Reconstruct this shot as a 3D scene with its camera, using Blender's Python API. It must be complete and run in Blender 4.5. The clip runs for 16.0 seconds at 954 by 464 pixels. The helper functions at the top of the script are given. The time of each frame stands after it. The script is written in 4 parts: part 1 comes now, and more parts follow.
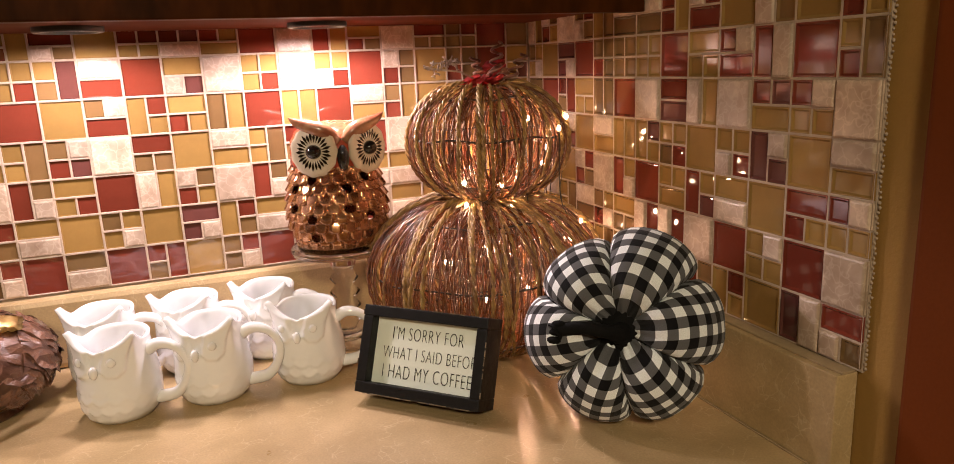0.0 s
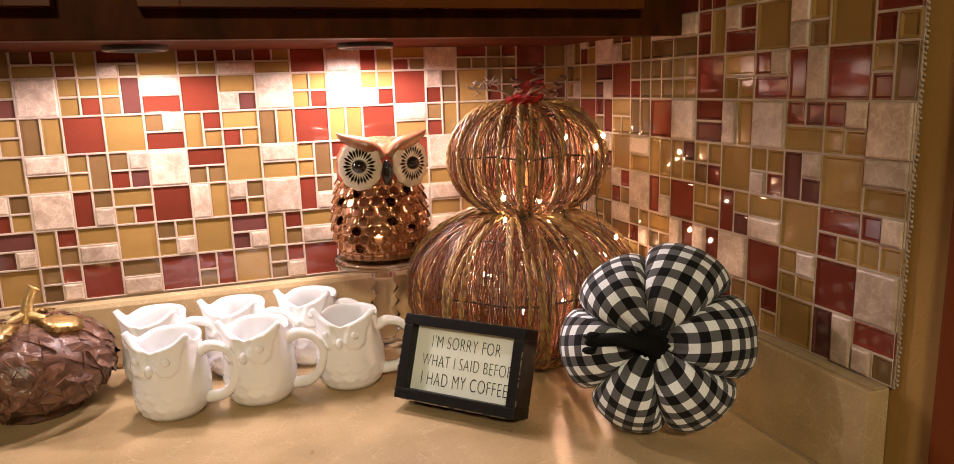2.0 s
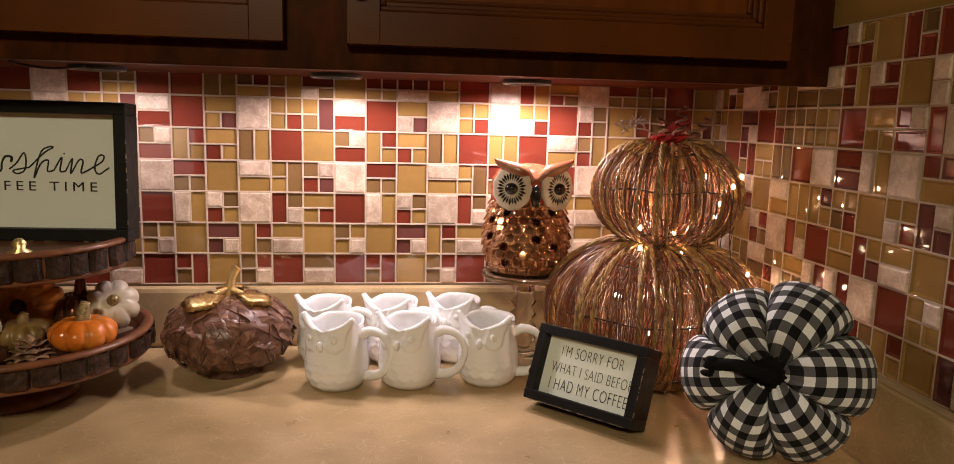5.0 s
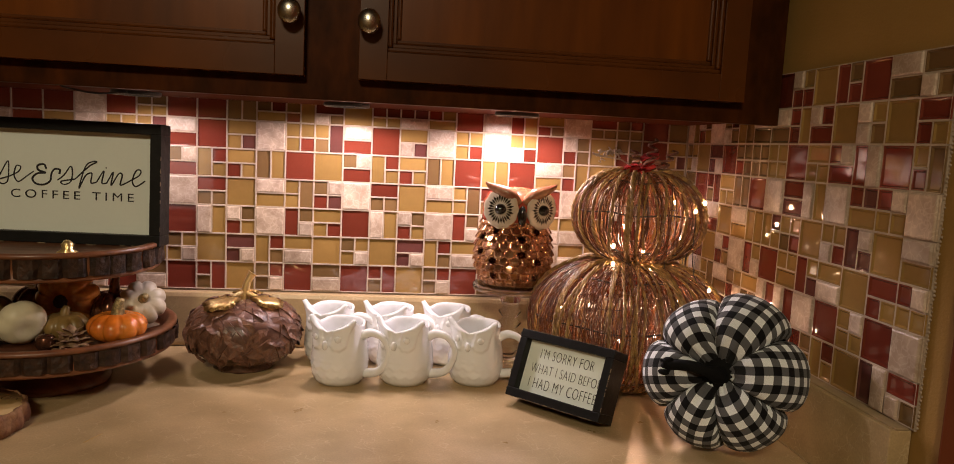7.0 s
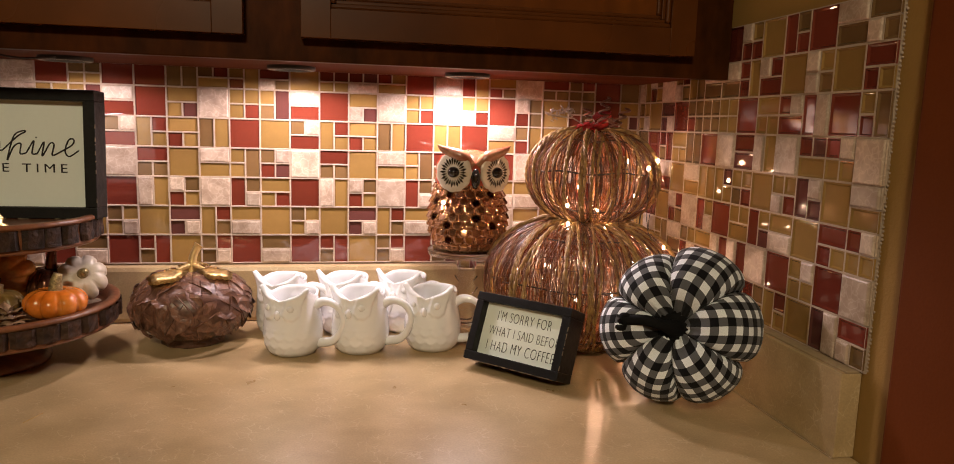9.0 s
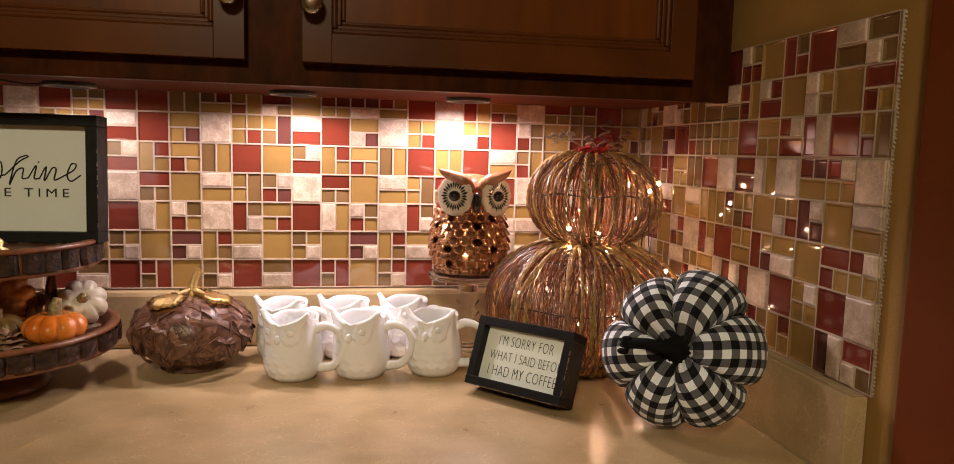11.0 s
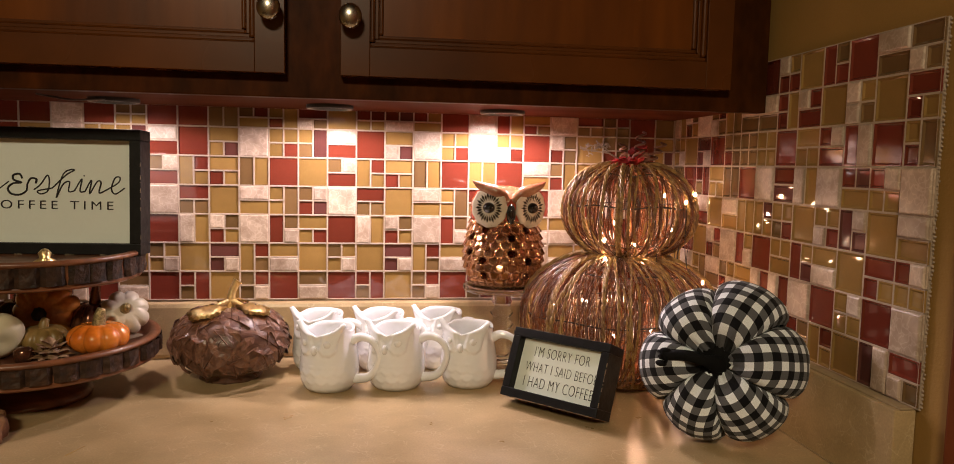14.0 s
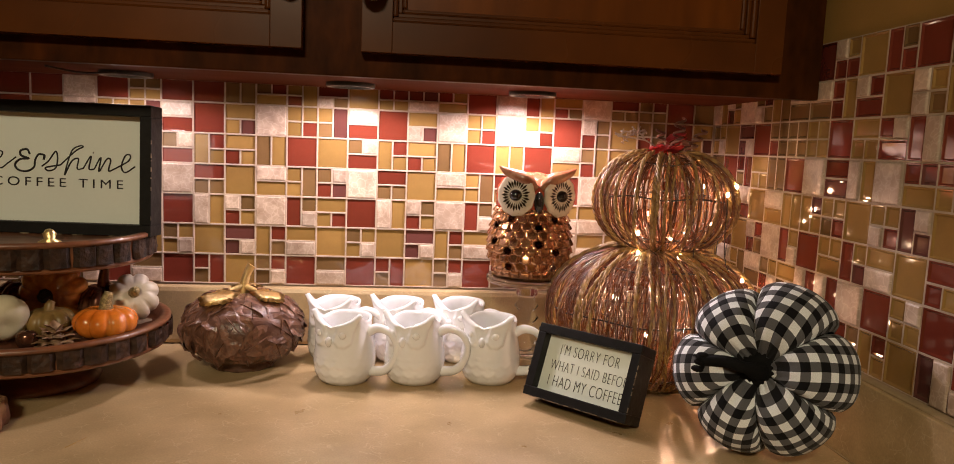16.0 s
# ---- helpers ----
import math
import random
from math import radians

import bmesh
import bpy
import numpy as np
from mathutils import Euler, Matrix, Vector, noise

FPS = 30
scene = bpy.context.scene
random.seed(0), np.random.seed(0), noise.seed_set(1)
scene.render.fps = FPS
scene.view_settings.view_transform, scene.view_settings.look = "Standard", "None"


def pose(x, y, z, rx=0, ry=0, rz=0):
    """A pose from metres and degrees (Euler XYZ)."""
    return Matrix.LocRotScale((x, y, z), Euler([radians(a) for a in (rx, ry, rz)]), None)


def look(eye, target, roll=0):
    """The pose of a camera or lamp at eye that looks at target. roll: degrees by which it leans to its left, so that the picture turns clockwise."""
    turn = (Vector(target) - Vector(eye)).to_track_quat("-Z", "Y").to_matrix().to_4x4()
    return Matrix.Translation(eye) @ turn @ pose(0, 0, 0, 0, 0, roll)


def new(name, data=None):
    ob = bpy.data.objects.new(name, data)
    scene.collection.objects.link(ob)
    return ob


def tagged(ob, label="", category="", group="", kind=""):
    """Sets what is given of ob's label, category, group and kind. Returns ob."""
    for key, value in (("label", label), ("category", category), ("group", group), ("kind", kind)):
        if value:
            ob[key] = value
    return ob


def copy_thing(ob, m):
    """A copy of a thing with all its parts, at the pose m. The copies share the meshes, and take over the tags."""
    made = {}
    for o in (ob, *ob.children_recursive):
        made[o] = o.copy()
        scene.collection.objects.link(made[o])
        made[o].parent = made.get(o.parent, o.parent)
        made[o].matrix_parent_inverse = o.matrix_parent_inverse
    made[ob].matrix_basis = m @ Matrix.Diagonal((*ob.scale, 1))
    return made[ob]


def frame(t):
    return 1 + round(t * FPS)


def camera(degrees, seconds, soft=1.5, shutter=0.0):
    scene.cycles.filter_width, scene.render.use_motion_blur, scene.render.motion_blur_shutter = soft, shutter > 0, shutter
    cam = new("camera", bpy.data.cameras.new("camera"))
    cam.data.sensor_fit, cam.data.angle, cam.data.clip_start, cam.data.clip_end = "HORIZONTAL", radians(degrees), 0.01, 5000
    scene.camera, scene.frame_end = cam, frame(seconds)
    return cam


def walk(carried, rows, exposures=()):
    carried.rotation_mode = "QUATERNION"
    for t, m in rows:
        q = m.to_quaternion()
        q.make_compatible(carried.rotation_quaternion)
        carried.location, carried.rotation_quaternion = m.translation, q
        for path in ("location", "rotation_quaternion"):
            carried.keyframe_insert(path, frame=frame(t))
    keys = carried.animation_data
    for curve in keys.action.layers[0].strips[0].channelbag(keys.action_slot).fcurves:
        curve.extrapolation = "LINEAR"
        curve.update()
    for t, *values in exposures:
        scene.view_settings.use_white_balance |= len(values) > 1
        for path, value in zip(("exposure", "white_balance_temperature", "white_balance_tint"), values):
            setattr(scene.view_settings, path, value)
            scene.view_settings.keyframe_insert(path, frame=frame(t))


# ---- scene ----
cam = camera(66.3, 16.0, soft=0.9)
PATH = [
    (0, (0.417, -1.075, 0.376), (1.128, 0.739, -0.076), -2.4),
    (0.5, (0.408, -1.093, 0.378), (1.081, 0.744, -0.036), -2.7),
    (1, (0.402, -1.097, 0.379), (1.066, 0.75, -0.009), -2.3),
    (1.5, (0.404, -1.098, 0.376), (1.058, 0.752, -0.012), -2.1),
    (2, (0.398, -1.101, 0.374), (1.034, 0.754, -0.019), -1.8),
    (2.5, (0.396, -1.104, 0.371), (1.02, 0.751, -0.041), -1.7),
    (3, (0.397, -1.103, 0.372), (1.005, 0.757, -0.038), -1.8),
    (3.5, (0.397, -1.107, 0.371), (0.965, 0.77, -0.022), -2.1),
    (4, (0.382, -1.116, 0.369), (0.768, 0.812, 0.003), -1.5),
    (6.5, (0.375, -1.324, 0.38), (0.598, 0.648, 0.134), 2.3),
    (7, (0.376, -1.326, 0.374), (0.63, 0.645, 0.143), 2.9),
    (7.5, (0.37, -1.331, 0.38), (0.657, 0.642, 0.221), 4.3),
    (8, (0.375, -1.329, 0.377), (0.705, 0.641, 0.289), 5.1),
    (8.5, (0.382, -1.313, 0.365), (0.737, 0.65, 0.228), 3.2),
    (9, (0.384, -1.312, 0.352), (0.755, 0.632, 0.061), 1.7),
    (11.5, (0.389, -1.309, 0.346), (0.741, 0.65, 0.141), 1.5),
    (12, (0.382, -1.307, 0.344), (0.691, 0.658, 0.142), 0.9),
    (12.5, (0.376, -1.305, 0.342), (0.655, 0.666, 0.15), 0.6),
    (13, (0.373, -1.307, 0.343), (0.632, 0.668, 0.168), 0.6),
    (13.5, (0.369, -1.312, 0.344), (0.635, 0.664, 0.184), 0.8),
    (14, (0.376, -1.311, 0.342), (0.664, 0.66, 0.162), 1.2),
    (14.5, (0.385, -1.313, 0.332), (0.698, 0.647, 0.084), 1.0),
    (15, (0.389, -1.316, 0.33), (0.71, 0.641, 0.074), 1.1),
    (15.5, (0.38, -1.303, 0.338), (0.674, 0.66, 0.091), 1.4),
    (16, (0.383, -1.25, 0.348), (0.606, 0.724, 0.113), 2.4),
]
# the film's own exposure, in stops
EXPOSURES = [(0, 0.10), (3.5, 0.12), (4.2, -0.08), (6.3, -0.35), (7.0, -0.33), (7.5, -0.22), (8.0, -0.1), (9.0, -0.1), (11.5, -0.1), (16, -0.1)]
walk(cam, [(t, look(eye, target, roll)) for t, eye, target, roll in PATH], EXPOSURES)

# ---- world and lights ----
world = bpy.data.worlds.new("world")
scene.world = world
world.use_nodes = True
world.node_tree.nodes["Background"].inputs[0].default_value = (0.9, 0.6, 0.35, 1)
world.node_tree.nodes["Background"].inputs[1].default_value = 0.003

WALL_X = 0.938      # face of the side wall
P = 0.05            # pitch of the mosaic
Z0 = 0.10           # foot of the mosaic
PUCKS = [(-0.015, 3.0), (0.310, 5.6), (0.59, 9.2)]
WARM = (1.0, 0.815, 0.85)


def lamp(name, kind, place, energy, size, color=WARM, aim=None):
    data = bpy.data.lights.new(name, kind)
    data.energy, data.color = energy, color
    ob = new(name, data)
    ob.matrix_world = look(place, aim) if aim else Matrix.Translation(place)
    if kind == "AREA":
        data.size = size
    else:
        data.shadow_soft_size = size
    return ob


for px, watts in PUCKS:
    spot = lamp("puck_light_beam", "SPOT", (px, -0.11, 0.4262), watts, 0.018, WARM, (px, -0.1, 0))
    spot.data.spot_size, spot.data.spot_blend = radians(170), 0.38
lamp("ceiling_lamp_glow", "AREA", (-0.05, -2.60, 1.46), 46.0, 0.36, (1.0, 0.84, 0.57), (-0.05, -2.30, 0))

# ---- materials ----
def nodes_of(name):
    m = bpy.data.materials.new(name)
    m.use_nodes = True
    return m, m.node_tree, m.node_tree.nodes["Principled BSDF"]


def material(name, color, rough=0.5, metal=0.0, vary=0.15, scale=40.0, bump=0.0, bump_scale=200.0, coat=0.0,
             second=None, per_object=0.0, stretch=(1, 1, 1), spec=0.5):
    """A surface with a large and a fine variation of its colour, roughness and relief."""
    m, tree, bsdf = nodes_of(name)
    add, link = tree.nodes.new, tree.links.new
    coord, mapping = add("ShaderNodeTexCoord"), add("ShaderNodeMapping")
    mapping.inputs["Scale"].default_value = stretch
    link(coord.outputs["Object"], mapping.inputs[0])
    big, fine = add("ShaderNodeTexNoise"), add("ShaderNodeTexNoise")
    for n, s, d in ((big, scale, 3), (fine, bump_scale, 4)):
        n.inputs["Scale"].default_value, n.inputs["Detail"].default_value = s, d
        link(mapping.outputs[0], n.inputs["Vector"])
    mix = add("ShaderNodeMix")
    mix.data_type = "RGBA"
    other = second or tuple(c * (1 - vary) for c in color)
    mix.inputs[6].default_value, mix.inputs[7].default_value = (*color, 1), (*other, 1)
    ramp = add("ShaderNodeMapRange")
    ramp.inputs[1].default_value, ramp.inputs[2].default_value = 0.35, 0.65
    link(big.outputs["Fac"], ramp.inputs[0])
    link(ramp.outputs[0], mix.inputs[0])
    hsv = add("ShaderNodeHueSaturation")
    link(mix.outputs[2], hsv.inputs["Color"])
    level = add("ShaderNodeMapRange")
    level.inputs[3].default_value, level.inputs[4].default_value = 1 - vary, 1 + vary
    link(fine.outputs["Fac"], level.inputs[0])
    if per_object:
        info, times, spread = add("ShaderNodeObjectInfo"), add("ShaderNodeMath"), add("ShaderNodeMapRange")
        spread.inputs[3].default_value, spread.inputs[4].default_value = 1 - per_object, 1 + per_object
        link(info.outputs["Random"], spread.inputs[0])
        times.operation = "MULTIPLY"
        link(spread.outputs[0], times.inputs[0])
        link(level.outputs[0], times.inputs[1])
        link(times.outputs[0], hsv.inputs["Value"])
    else:
        link(level.outputs[0], hsv.inputs["Value"])
    link(hsv.outputs[0], bsdf.inputs["Base Color"])
    rr = add("ShaderNodeMapRange")
    rr.inputs[3].default_value, rr.inputs[4].default_value = max(0.02, rough * 0.8), min(1, rough * 1.2)
    link(big.outputs["Fac"], rr.inputs[0])
    link(rr.outputs[0], bsdf.inputs["Roughness"])
    bsdf.inputs["Metallic"].default_value = metal
    bsdf.inputs["Specular IOR Level"].default_value = spec
    bsdf.inputs["Coat Weight"].default_value = coat
    bsdf.inputs["Coat Roughness"].default_value = 0.06
    if bump:
        b = add("ShaderNodeBump")
        b.inputs["Strength"].default_value, b.inputs["Distance"].default_value = min(1, bump), 0.002
        link(fine.outputs["Fac"], b.inputs["Height"])
        link(b.outputs[0], bsdf.inputs["Normal"])
    return m


def glowing(name, color, strength):
    m, tree, bsdf = nodes_of(name)
    bsdf.inputs["Emission Color"].default_value = (*color, 1)
    bsdf.inputs["Emission Strength"].default_value = strength
    return m


def stone_material(name):
    """Tumbled marble with pale veins."""
    m, tree, bsdf = nodes_of(name)
    add, link = tree.nodes.new, tree.links.new
    coord, info, shift = add("ShaderNodeTexCoord"), add("ShaderNodeObjectInfo"), add("ShaderNodeVectorMath")
    shift.operation = "ADD"
    link(coord.outputs["Object"], shift.inputs[0])
    scaled = add("ShaderNodeMath")
    scaled.operation, scaled.inputs[1].default_value = "MULTIPLY", 3.0
    link(info.outputs["Random"], scaled.inputs[0])
    link(scaled.outputs[0], shift.inputs[1])
    cloud, vein, warp, bend = add("ShaderNodeTexNoise"), add("ShaderNodeTexVoronoi"), add("ShaderNodeTexNoise"), add("ShaderNodeMix")
    cloud.inputs["Scale"].default_value, cloud.inputs["Detail"].default_value = 45, 6
    warp.inputs["Scale"].default_value = 60
    bend.data_type = "RGBA"
    bend.inputs[0].default_value = 0.03
    link(shift.outputs[0], cloud.inputs["Vector"])
    link(shift.outputs[0], warp.inputs["Vector"])
    link(shift.outputs[0], bend.inputs[6])
    link(warp.outputs["Color"], bend.inputs[7])
    vein.feature = "DISTANCE_TO_EDGE"
    vein.inputs["Scale"].default_value = 75
    link(bend.outputs[2], vein.inputs["Vector"])
    ramp = add("ShaderNodeValToRGB")
    ramp.color_ramp.elements[0].position, ramp.color_ramp.elements[0].color = 0.3, (0.31, 0.215, 0.148, 1)
    ramp.color_ramp.elements[1].position, ramp.color_ramp.elements[1].color = 0.7, (0.52, 0.400, 0.305, 1)
    link(cloud.outputs["Fac"], ramp.inputs[0])
    edge = add("ShaderNodeMapRange")
    edge.inputs[1].default_value, edge.inputs[2].default_value, edge.inputs[3].default_value, edge.inputs[4].default_value = 0, 0.09, 0.7, 0
    link(vein.outputs["Distance"], edge.inputs[0])
    gate = add("ShaderNodeMath")
    gate.operation = "MULTIPLY"
    link(edge.outputs[0], gate.inputs[0])
    link(cloud.outputs["Fac"], gate.inputs[1])
    mix = add("ShaderNodeMix")
    mix.data_type = "RGBA"
    mix.inputs[7].default_value = (0.70, 0.58, 0.46, 1)
    link(gate.outputs[0], mix.inputs[0])
    link(ramp.outputs[0], mix.inputs[6])
    hsv, spread = add("ShaderNodeHueSaturation"), add("ShaderNodeMapRange")
    spread.inputs[3].default_value, spread.inputs[4].default_value = 0.82, 1.22
    link(info.outputs["Random"], spread.inputs[0])
    link(spread.outputs[0], hsv.inputs["Value"])
    link(mix.outputs[2], hsv.inputs["Color"])
    link(hsv.outputs[0], bsdf.inputs["Base Color"])
    bsdf.inputs["Roughness"].default_value = 0.42
    b = add("ShaderNodeBump")
    b.inputs["Strength"].default_value, b.inputs["Distance"].default_value = 0.25, 0.001
    link(cloud.outputs["Fac"], b.inputs["Height"])
    link(b.outputs[0], bsdf.inputs["Normal"])
    return m


def gingham_material(name):
    """Woven checks: two crossing sets of bands."""
    m, tree, bsdf = nodes_of(name)
    add, link = tree.nodes.new, tree.links.new
    uv, split = add("ShaderNodeUVMap"), add("ShaderNodeSeparateXYZ")
    uv.uv_map = "cloth"
    wobble, mixed = add("ShaderNodeTexNoise"), add("ShaderNodeMix")
    wobble.inputs["Scale"].default_value = 25
    link(uv.outputs[0], wobble.inputs["Vector"])
    mixed.data_type = "RGBA"
    mixed.inputs[0].default_value = 0.0025
    link(uv.outputs[0], mixed.inputs[6])
    link(wobble.outputs["Color"], mixed.inputs[7])
    link(mixed.outputs[2], split.inputs[0])
    bands = []
    for axis in (0, 1):
        a, b, c = add("ShaderNodeMath"), add("ShaderNodeMath"), add("ShaderNodeMath")
        a.operation, a.inputs[1].default_value = "MULTIPLY", 1 / 0.0240
        b.operation = "FRACT"
        c.operation, c.inputs[1].default_value = "LESS_THAN", 0.5
        link(split.outputs[axis], a.inputs[0])
        link(a.outputs[0], b.inputs[0])
        link(b.outputs[0], c.inputs[0])
        bands.append(c)
    total, half = add("ShaderNodeMath"), add("ShaderNodeMath")
    link(bands[0].outputs[0], total.inputs[0])
    link(bands[1].outputs[0], total.inputs[1])
    half.operation, half.inputs[1].default_value = "MULTIPLY", 0.5
    link(total.outputs[0], half.inputs[0])
    ramp = add("ShaderNodeValToRGB")
    ramp.color_ramp.interpolation = "CONSTANT"
    ramp.color_ramp.elements[0].position, ramp.color_ramp.elements[0].color = 0, (0.80, 0.84, 0.87, 1)
    ramp.color_ramp.elements[1].position, ramp.color_ramp.elements[1].color = 0.25, (0.105, 0.107, 0.115, 1)
    e = ramp.color_ramp.elements.new(0.75)
    e.color = (0.005, 0.005, 0.006, 1)
    link(half.outputs[0], ramp.inputs[0])
    thread = add("ShaderNodeTexNoise")
    thread.inputs["Scale"].default_value, thread.inputs["Detail"].default_value = 900, 2
    link(uv.outputs[0], thread.inputs["Vector"])
    hsv, level = add("ShaderNodeHueSaturation"), add("ShaderNodeMapRange")
    level.inputs[3].default_value, level.inputs[4].default_value = 0.7, 1.3
    link(thread.outputs["Fac"], level.inputs[0])
    link(level.outputs[0], hsv.inputs["Value"])
    link(ramp.outputs[0], hsv.inputs["Color"])
    link(hsv.outputs[0], bsdf.inputs["Base Color"])
    bsdf.inputs["Roughness"].default_value = 0.92
    bsdf.inputs["Specular IOR Level"].default_value = 0.15
    bsdf.inputs["Sheen Weight"].default_value = 0.1
    bump = add("ShaderNodeBump")
    bump.inputs["Strength"].default_value, bump.inputs["Distance"].default_value = 0.4, 0.0008
    link(thread.outputs["Fac"], bump.inputs["Height"])
    link(bump.outputs[0], bsdf.inputs["Normal"])
    return m


def glass_material(name):
    m, tree, bsdf = nodes_of(name)
    bsdf.inputs["Transmission Weight"].default_value = 1.0
    bsdf.inputs["Roughness"].default_value = 0.02
    bsdf.inputs["IOR"].default_value = 1.45
    bsdf.inputs["Base Color"].default_value = (0.97, 0.97, 0.96, 1)
    return m


def counter_material(name):
    """Fine-grained tan stone with cloudy patches and thin broken pale veins."""
    m, tree, bsdf = nodes_of(name)
    add, link = tree.nodes.new, tree.links.new
    coord = add("ShaderNodeTexCoord")
    cloud, grain, crack, where = (add("ShaderNodeTexNoise"), add("ShaderNodeTexNoise"), add("ShaderNodeTexVoronoi"), add("ShaderNodeTexNoise"))
    for n, s, d in ((cloud, 14, 5), (grain, 420, 3), (where, 34, 2)):
        n.inputs["Scale"].default_value, n.inputs["Detail"].default_value = s, d
        link(coord.outputs["Object"], n.inputs["Vector"])
    crack.feature = "DISTANCE_TO_EDGE"
    crack.inputs["Scale"].default_value = 70
    bend = add("ShaderNodeMix")
    bend.data_type = "RGBA"
    bend.inputs[0].default_value = 0.06
    link(coord.outputs["Object"], bend.inputs[6])
    link(cloud.outputs["Color"], bend.inputs[7])
    link(bend.outputs[2], crack.inputs["Vector"])
    ramp = add("ShaderNodeValToRGB")
    ramp.color_ramp.elements[0].position, ramp.color_ramp.elements[0].color = 0.34, (0.37, 0.262, 0.130, 1)
    ramp.color_ramp.elements[1].position, ramp.color_ramp.elements[1].color = 0.68, (0.49, 0.350, 0.185, 1)
    link(cloud.outputs["Fac"], ramp.inputs[0])
    edge, gate = add("ShaderNodeMapRange"), add("ShaderNodeMapRange")
    edge.inputs[1].default_value, edge.inputs[2].default_value, edge.inputs[3].default_value, edge.inputs[4].default_value = 0, 0.045, 0.55, 0
    gate.inputs[1].default_value, gate.inputs[2].default_value = 0.50, 0.60
    link(crack.outputs["Distance"], edge.inputs[0])
    link(where.outputs["Fac"], gate.inputs[0])
    times, mix = add("ShaderNodeMath"), add("ShaderNodeMix")
    times.operation = "MULTIPLY"
    link(edge.outputs[0], times.inputs[0])
    link(gate.outputs[0], times.inputs[1])
    mix.data_type = "RGBA"
    mix.inputs[7].default_value = (0.60, 0.47, 0.29, 1)
    link(times.outputs[0], mix.inputs[0])
    link(ramp.outputs[0], mix.inputs[6])
    hsv, level = add("ShaderNodeHueSaturation"), add("ShaderNodeMapRange")
    level.inputs[3].default_value, level.inputs[4].default_value = 0.78, 1.22
    link(grain.outputs["Fac"], level.inputs[0])
    link(level.outputs[0], hsv.inputs["Value"])
    link(mix.outputs[2], hsv.inputs["Color"])
    link(hsv.outputs[0], bsdf.inputs["Base Color"])
    rough = add("ShaderNodeMapRange")
    rough.inputs[3].default_value, rough.inputs[4].default_value = 0.22, 0.40
    link(cloud.outputs["Fac"], rough.inputs[0])
    link(rough.outputs[0], bsdf.inputs["Roughness"])
    return m


TILE = {
    "r": material("red_glass", (0.150, 0.029, 0.017), 0.06, vary=0.06, scale=30, per_object=0.22, coat=0.6),
    "g": material("gold_glass", (0.285, 0.168, 0.052), 0.06, vary=0.06, scale=30, per_object=0.16, coat=0.6),
    "b": material("brown_glass", (0.170, 0.098, 0.040), 0.06, vary=0.06, scale=30, per_object=0.2, coat=0.6),
    "p": material("mauve_glass", (0.115, 0.040, 0.034), 0.06, vary=0.06, scale=30, per_object=0.2, coat=0.6),
    "s": stone_material("tumbled_marble"),
}
GROUT = material("grout", (0.46, 0.355, 0.265), 0.9, vary=0.12, scale=60, bump=0.5, bump_scale=900)
PAINT = material("beige_wall_paint", (0.31, 0.170, 0.036), 0.85, vary=0.05, scale=6, bump=0.3, bump_scale=350)
BROWN_PAINT = material("dark_brown_paint", (0.150, 0.034, 0.005), 0.7, vary=0.08, scale=8, bump=0.1, bump_scale=300, spec=0.12)
COUNTER = counter_material("tan_stone_counter")
LIP = counter_material("tan_stone_upstand")
CAULK = material("dark_seam", (0.35, 0.25, 0.14), 0.8)
# the face frame's wood is darker than that of the doors
CABINET_FRAME = material("dark_face_frame_wood", (0.060, 0.016, 0.003), 0.42, vary=0.5, scale=30, second=(0.030, 0.009, 0.002), bump=0.15, bump_scale=90, stretch=(1, 1, 0.4), spec=0.04)
CABINET = material("dark_cherry_wood", (0.165, 0.046, 0.005), 0.30, vary=0.3, scale=9, second=(0.092, 0.025, 0.003), bump=0.08, bump_scale=60, stretch=(1, 1, 0.12), coat=0.0, spec=0.22)
CABINET_RAIL = material("dark_cherry_frame_wood", (0.105, 0.030, 0.004), 0.28, vary=0.3, scale=12, second=(0.060, 0.017, 0.003), bump=0.08, bump_scale=60, stretch=(0.3, 1, 0.3), spec=0.28)
UNDERSIDE = material("raw_cabinet_floor", (0.10, 0.024, 0.008), 0.7, spec=0.04, vary=0.2, scale=9, stretch=(0.15, 1, 1))
NICKEL = material("brushed_nickel", (0.50, 0.46, 0.38), 0.28, metal=1.0, vary=0.08, scale=60)
BLACK_PLASTIC = material("black_plastic", (0.012, 0.011, 0.010), 0.4)
WHITE_GLAZE = material("white_glaze", (0.86, 0.87, 0.89), 0.16, vary=0.02, scale=20, coat=0.5)
BLACK_WOOD = material("black_painted_wood", (0.007, 0.0065, 0.006), 0.55, vary=0.4, scale=60, bump=0.25, bump_scale=160, spec=0.25)
WORN_WOOD = material("worn_bare_edge", (0.30, 0.23, 0.14), 0.7, vary=0.4, scale=90, second=(0.02, 0.018, 0.016))
PAPER = material("pale_print_paper", (0.76, 0.82, 0.76), 0.75, vary=0.02, scale=12)
INK = material("black_ink", (0.012, 0.012, 0.012), 0.7)
GINGHAM = gingham_material("gingham_cloth")
FELT = material("black_felt", (0.005, 0.005, 0.005), 0.9, vary=0.3, spec=0.15, scale=50, bump=0.5, bump_scale=250)
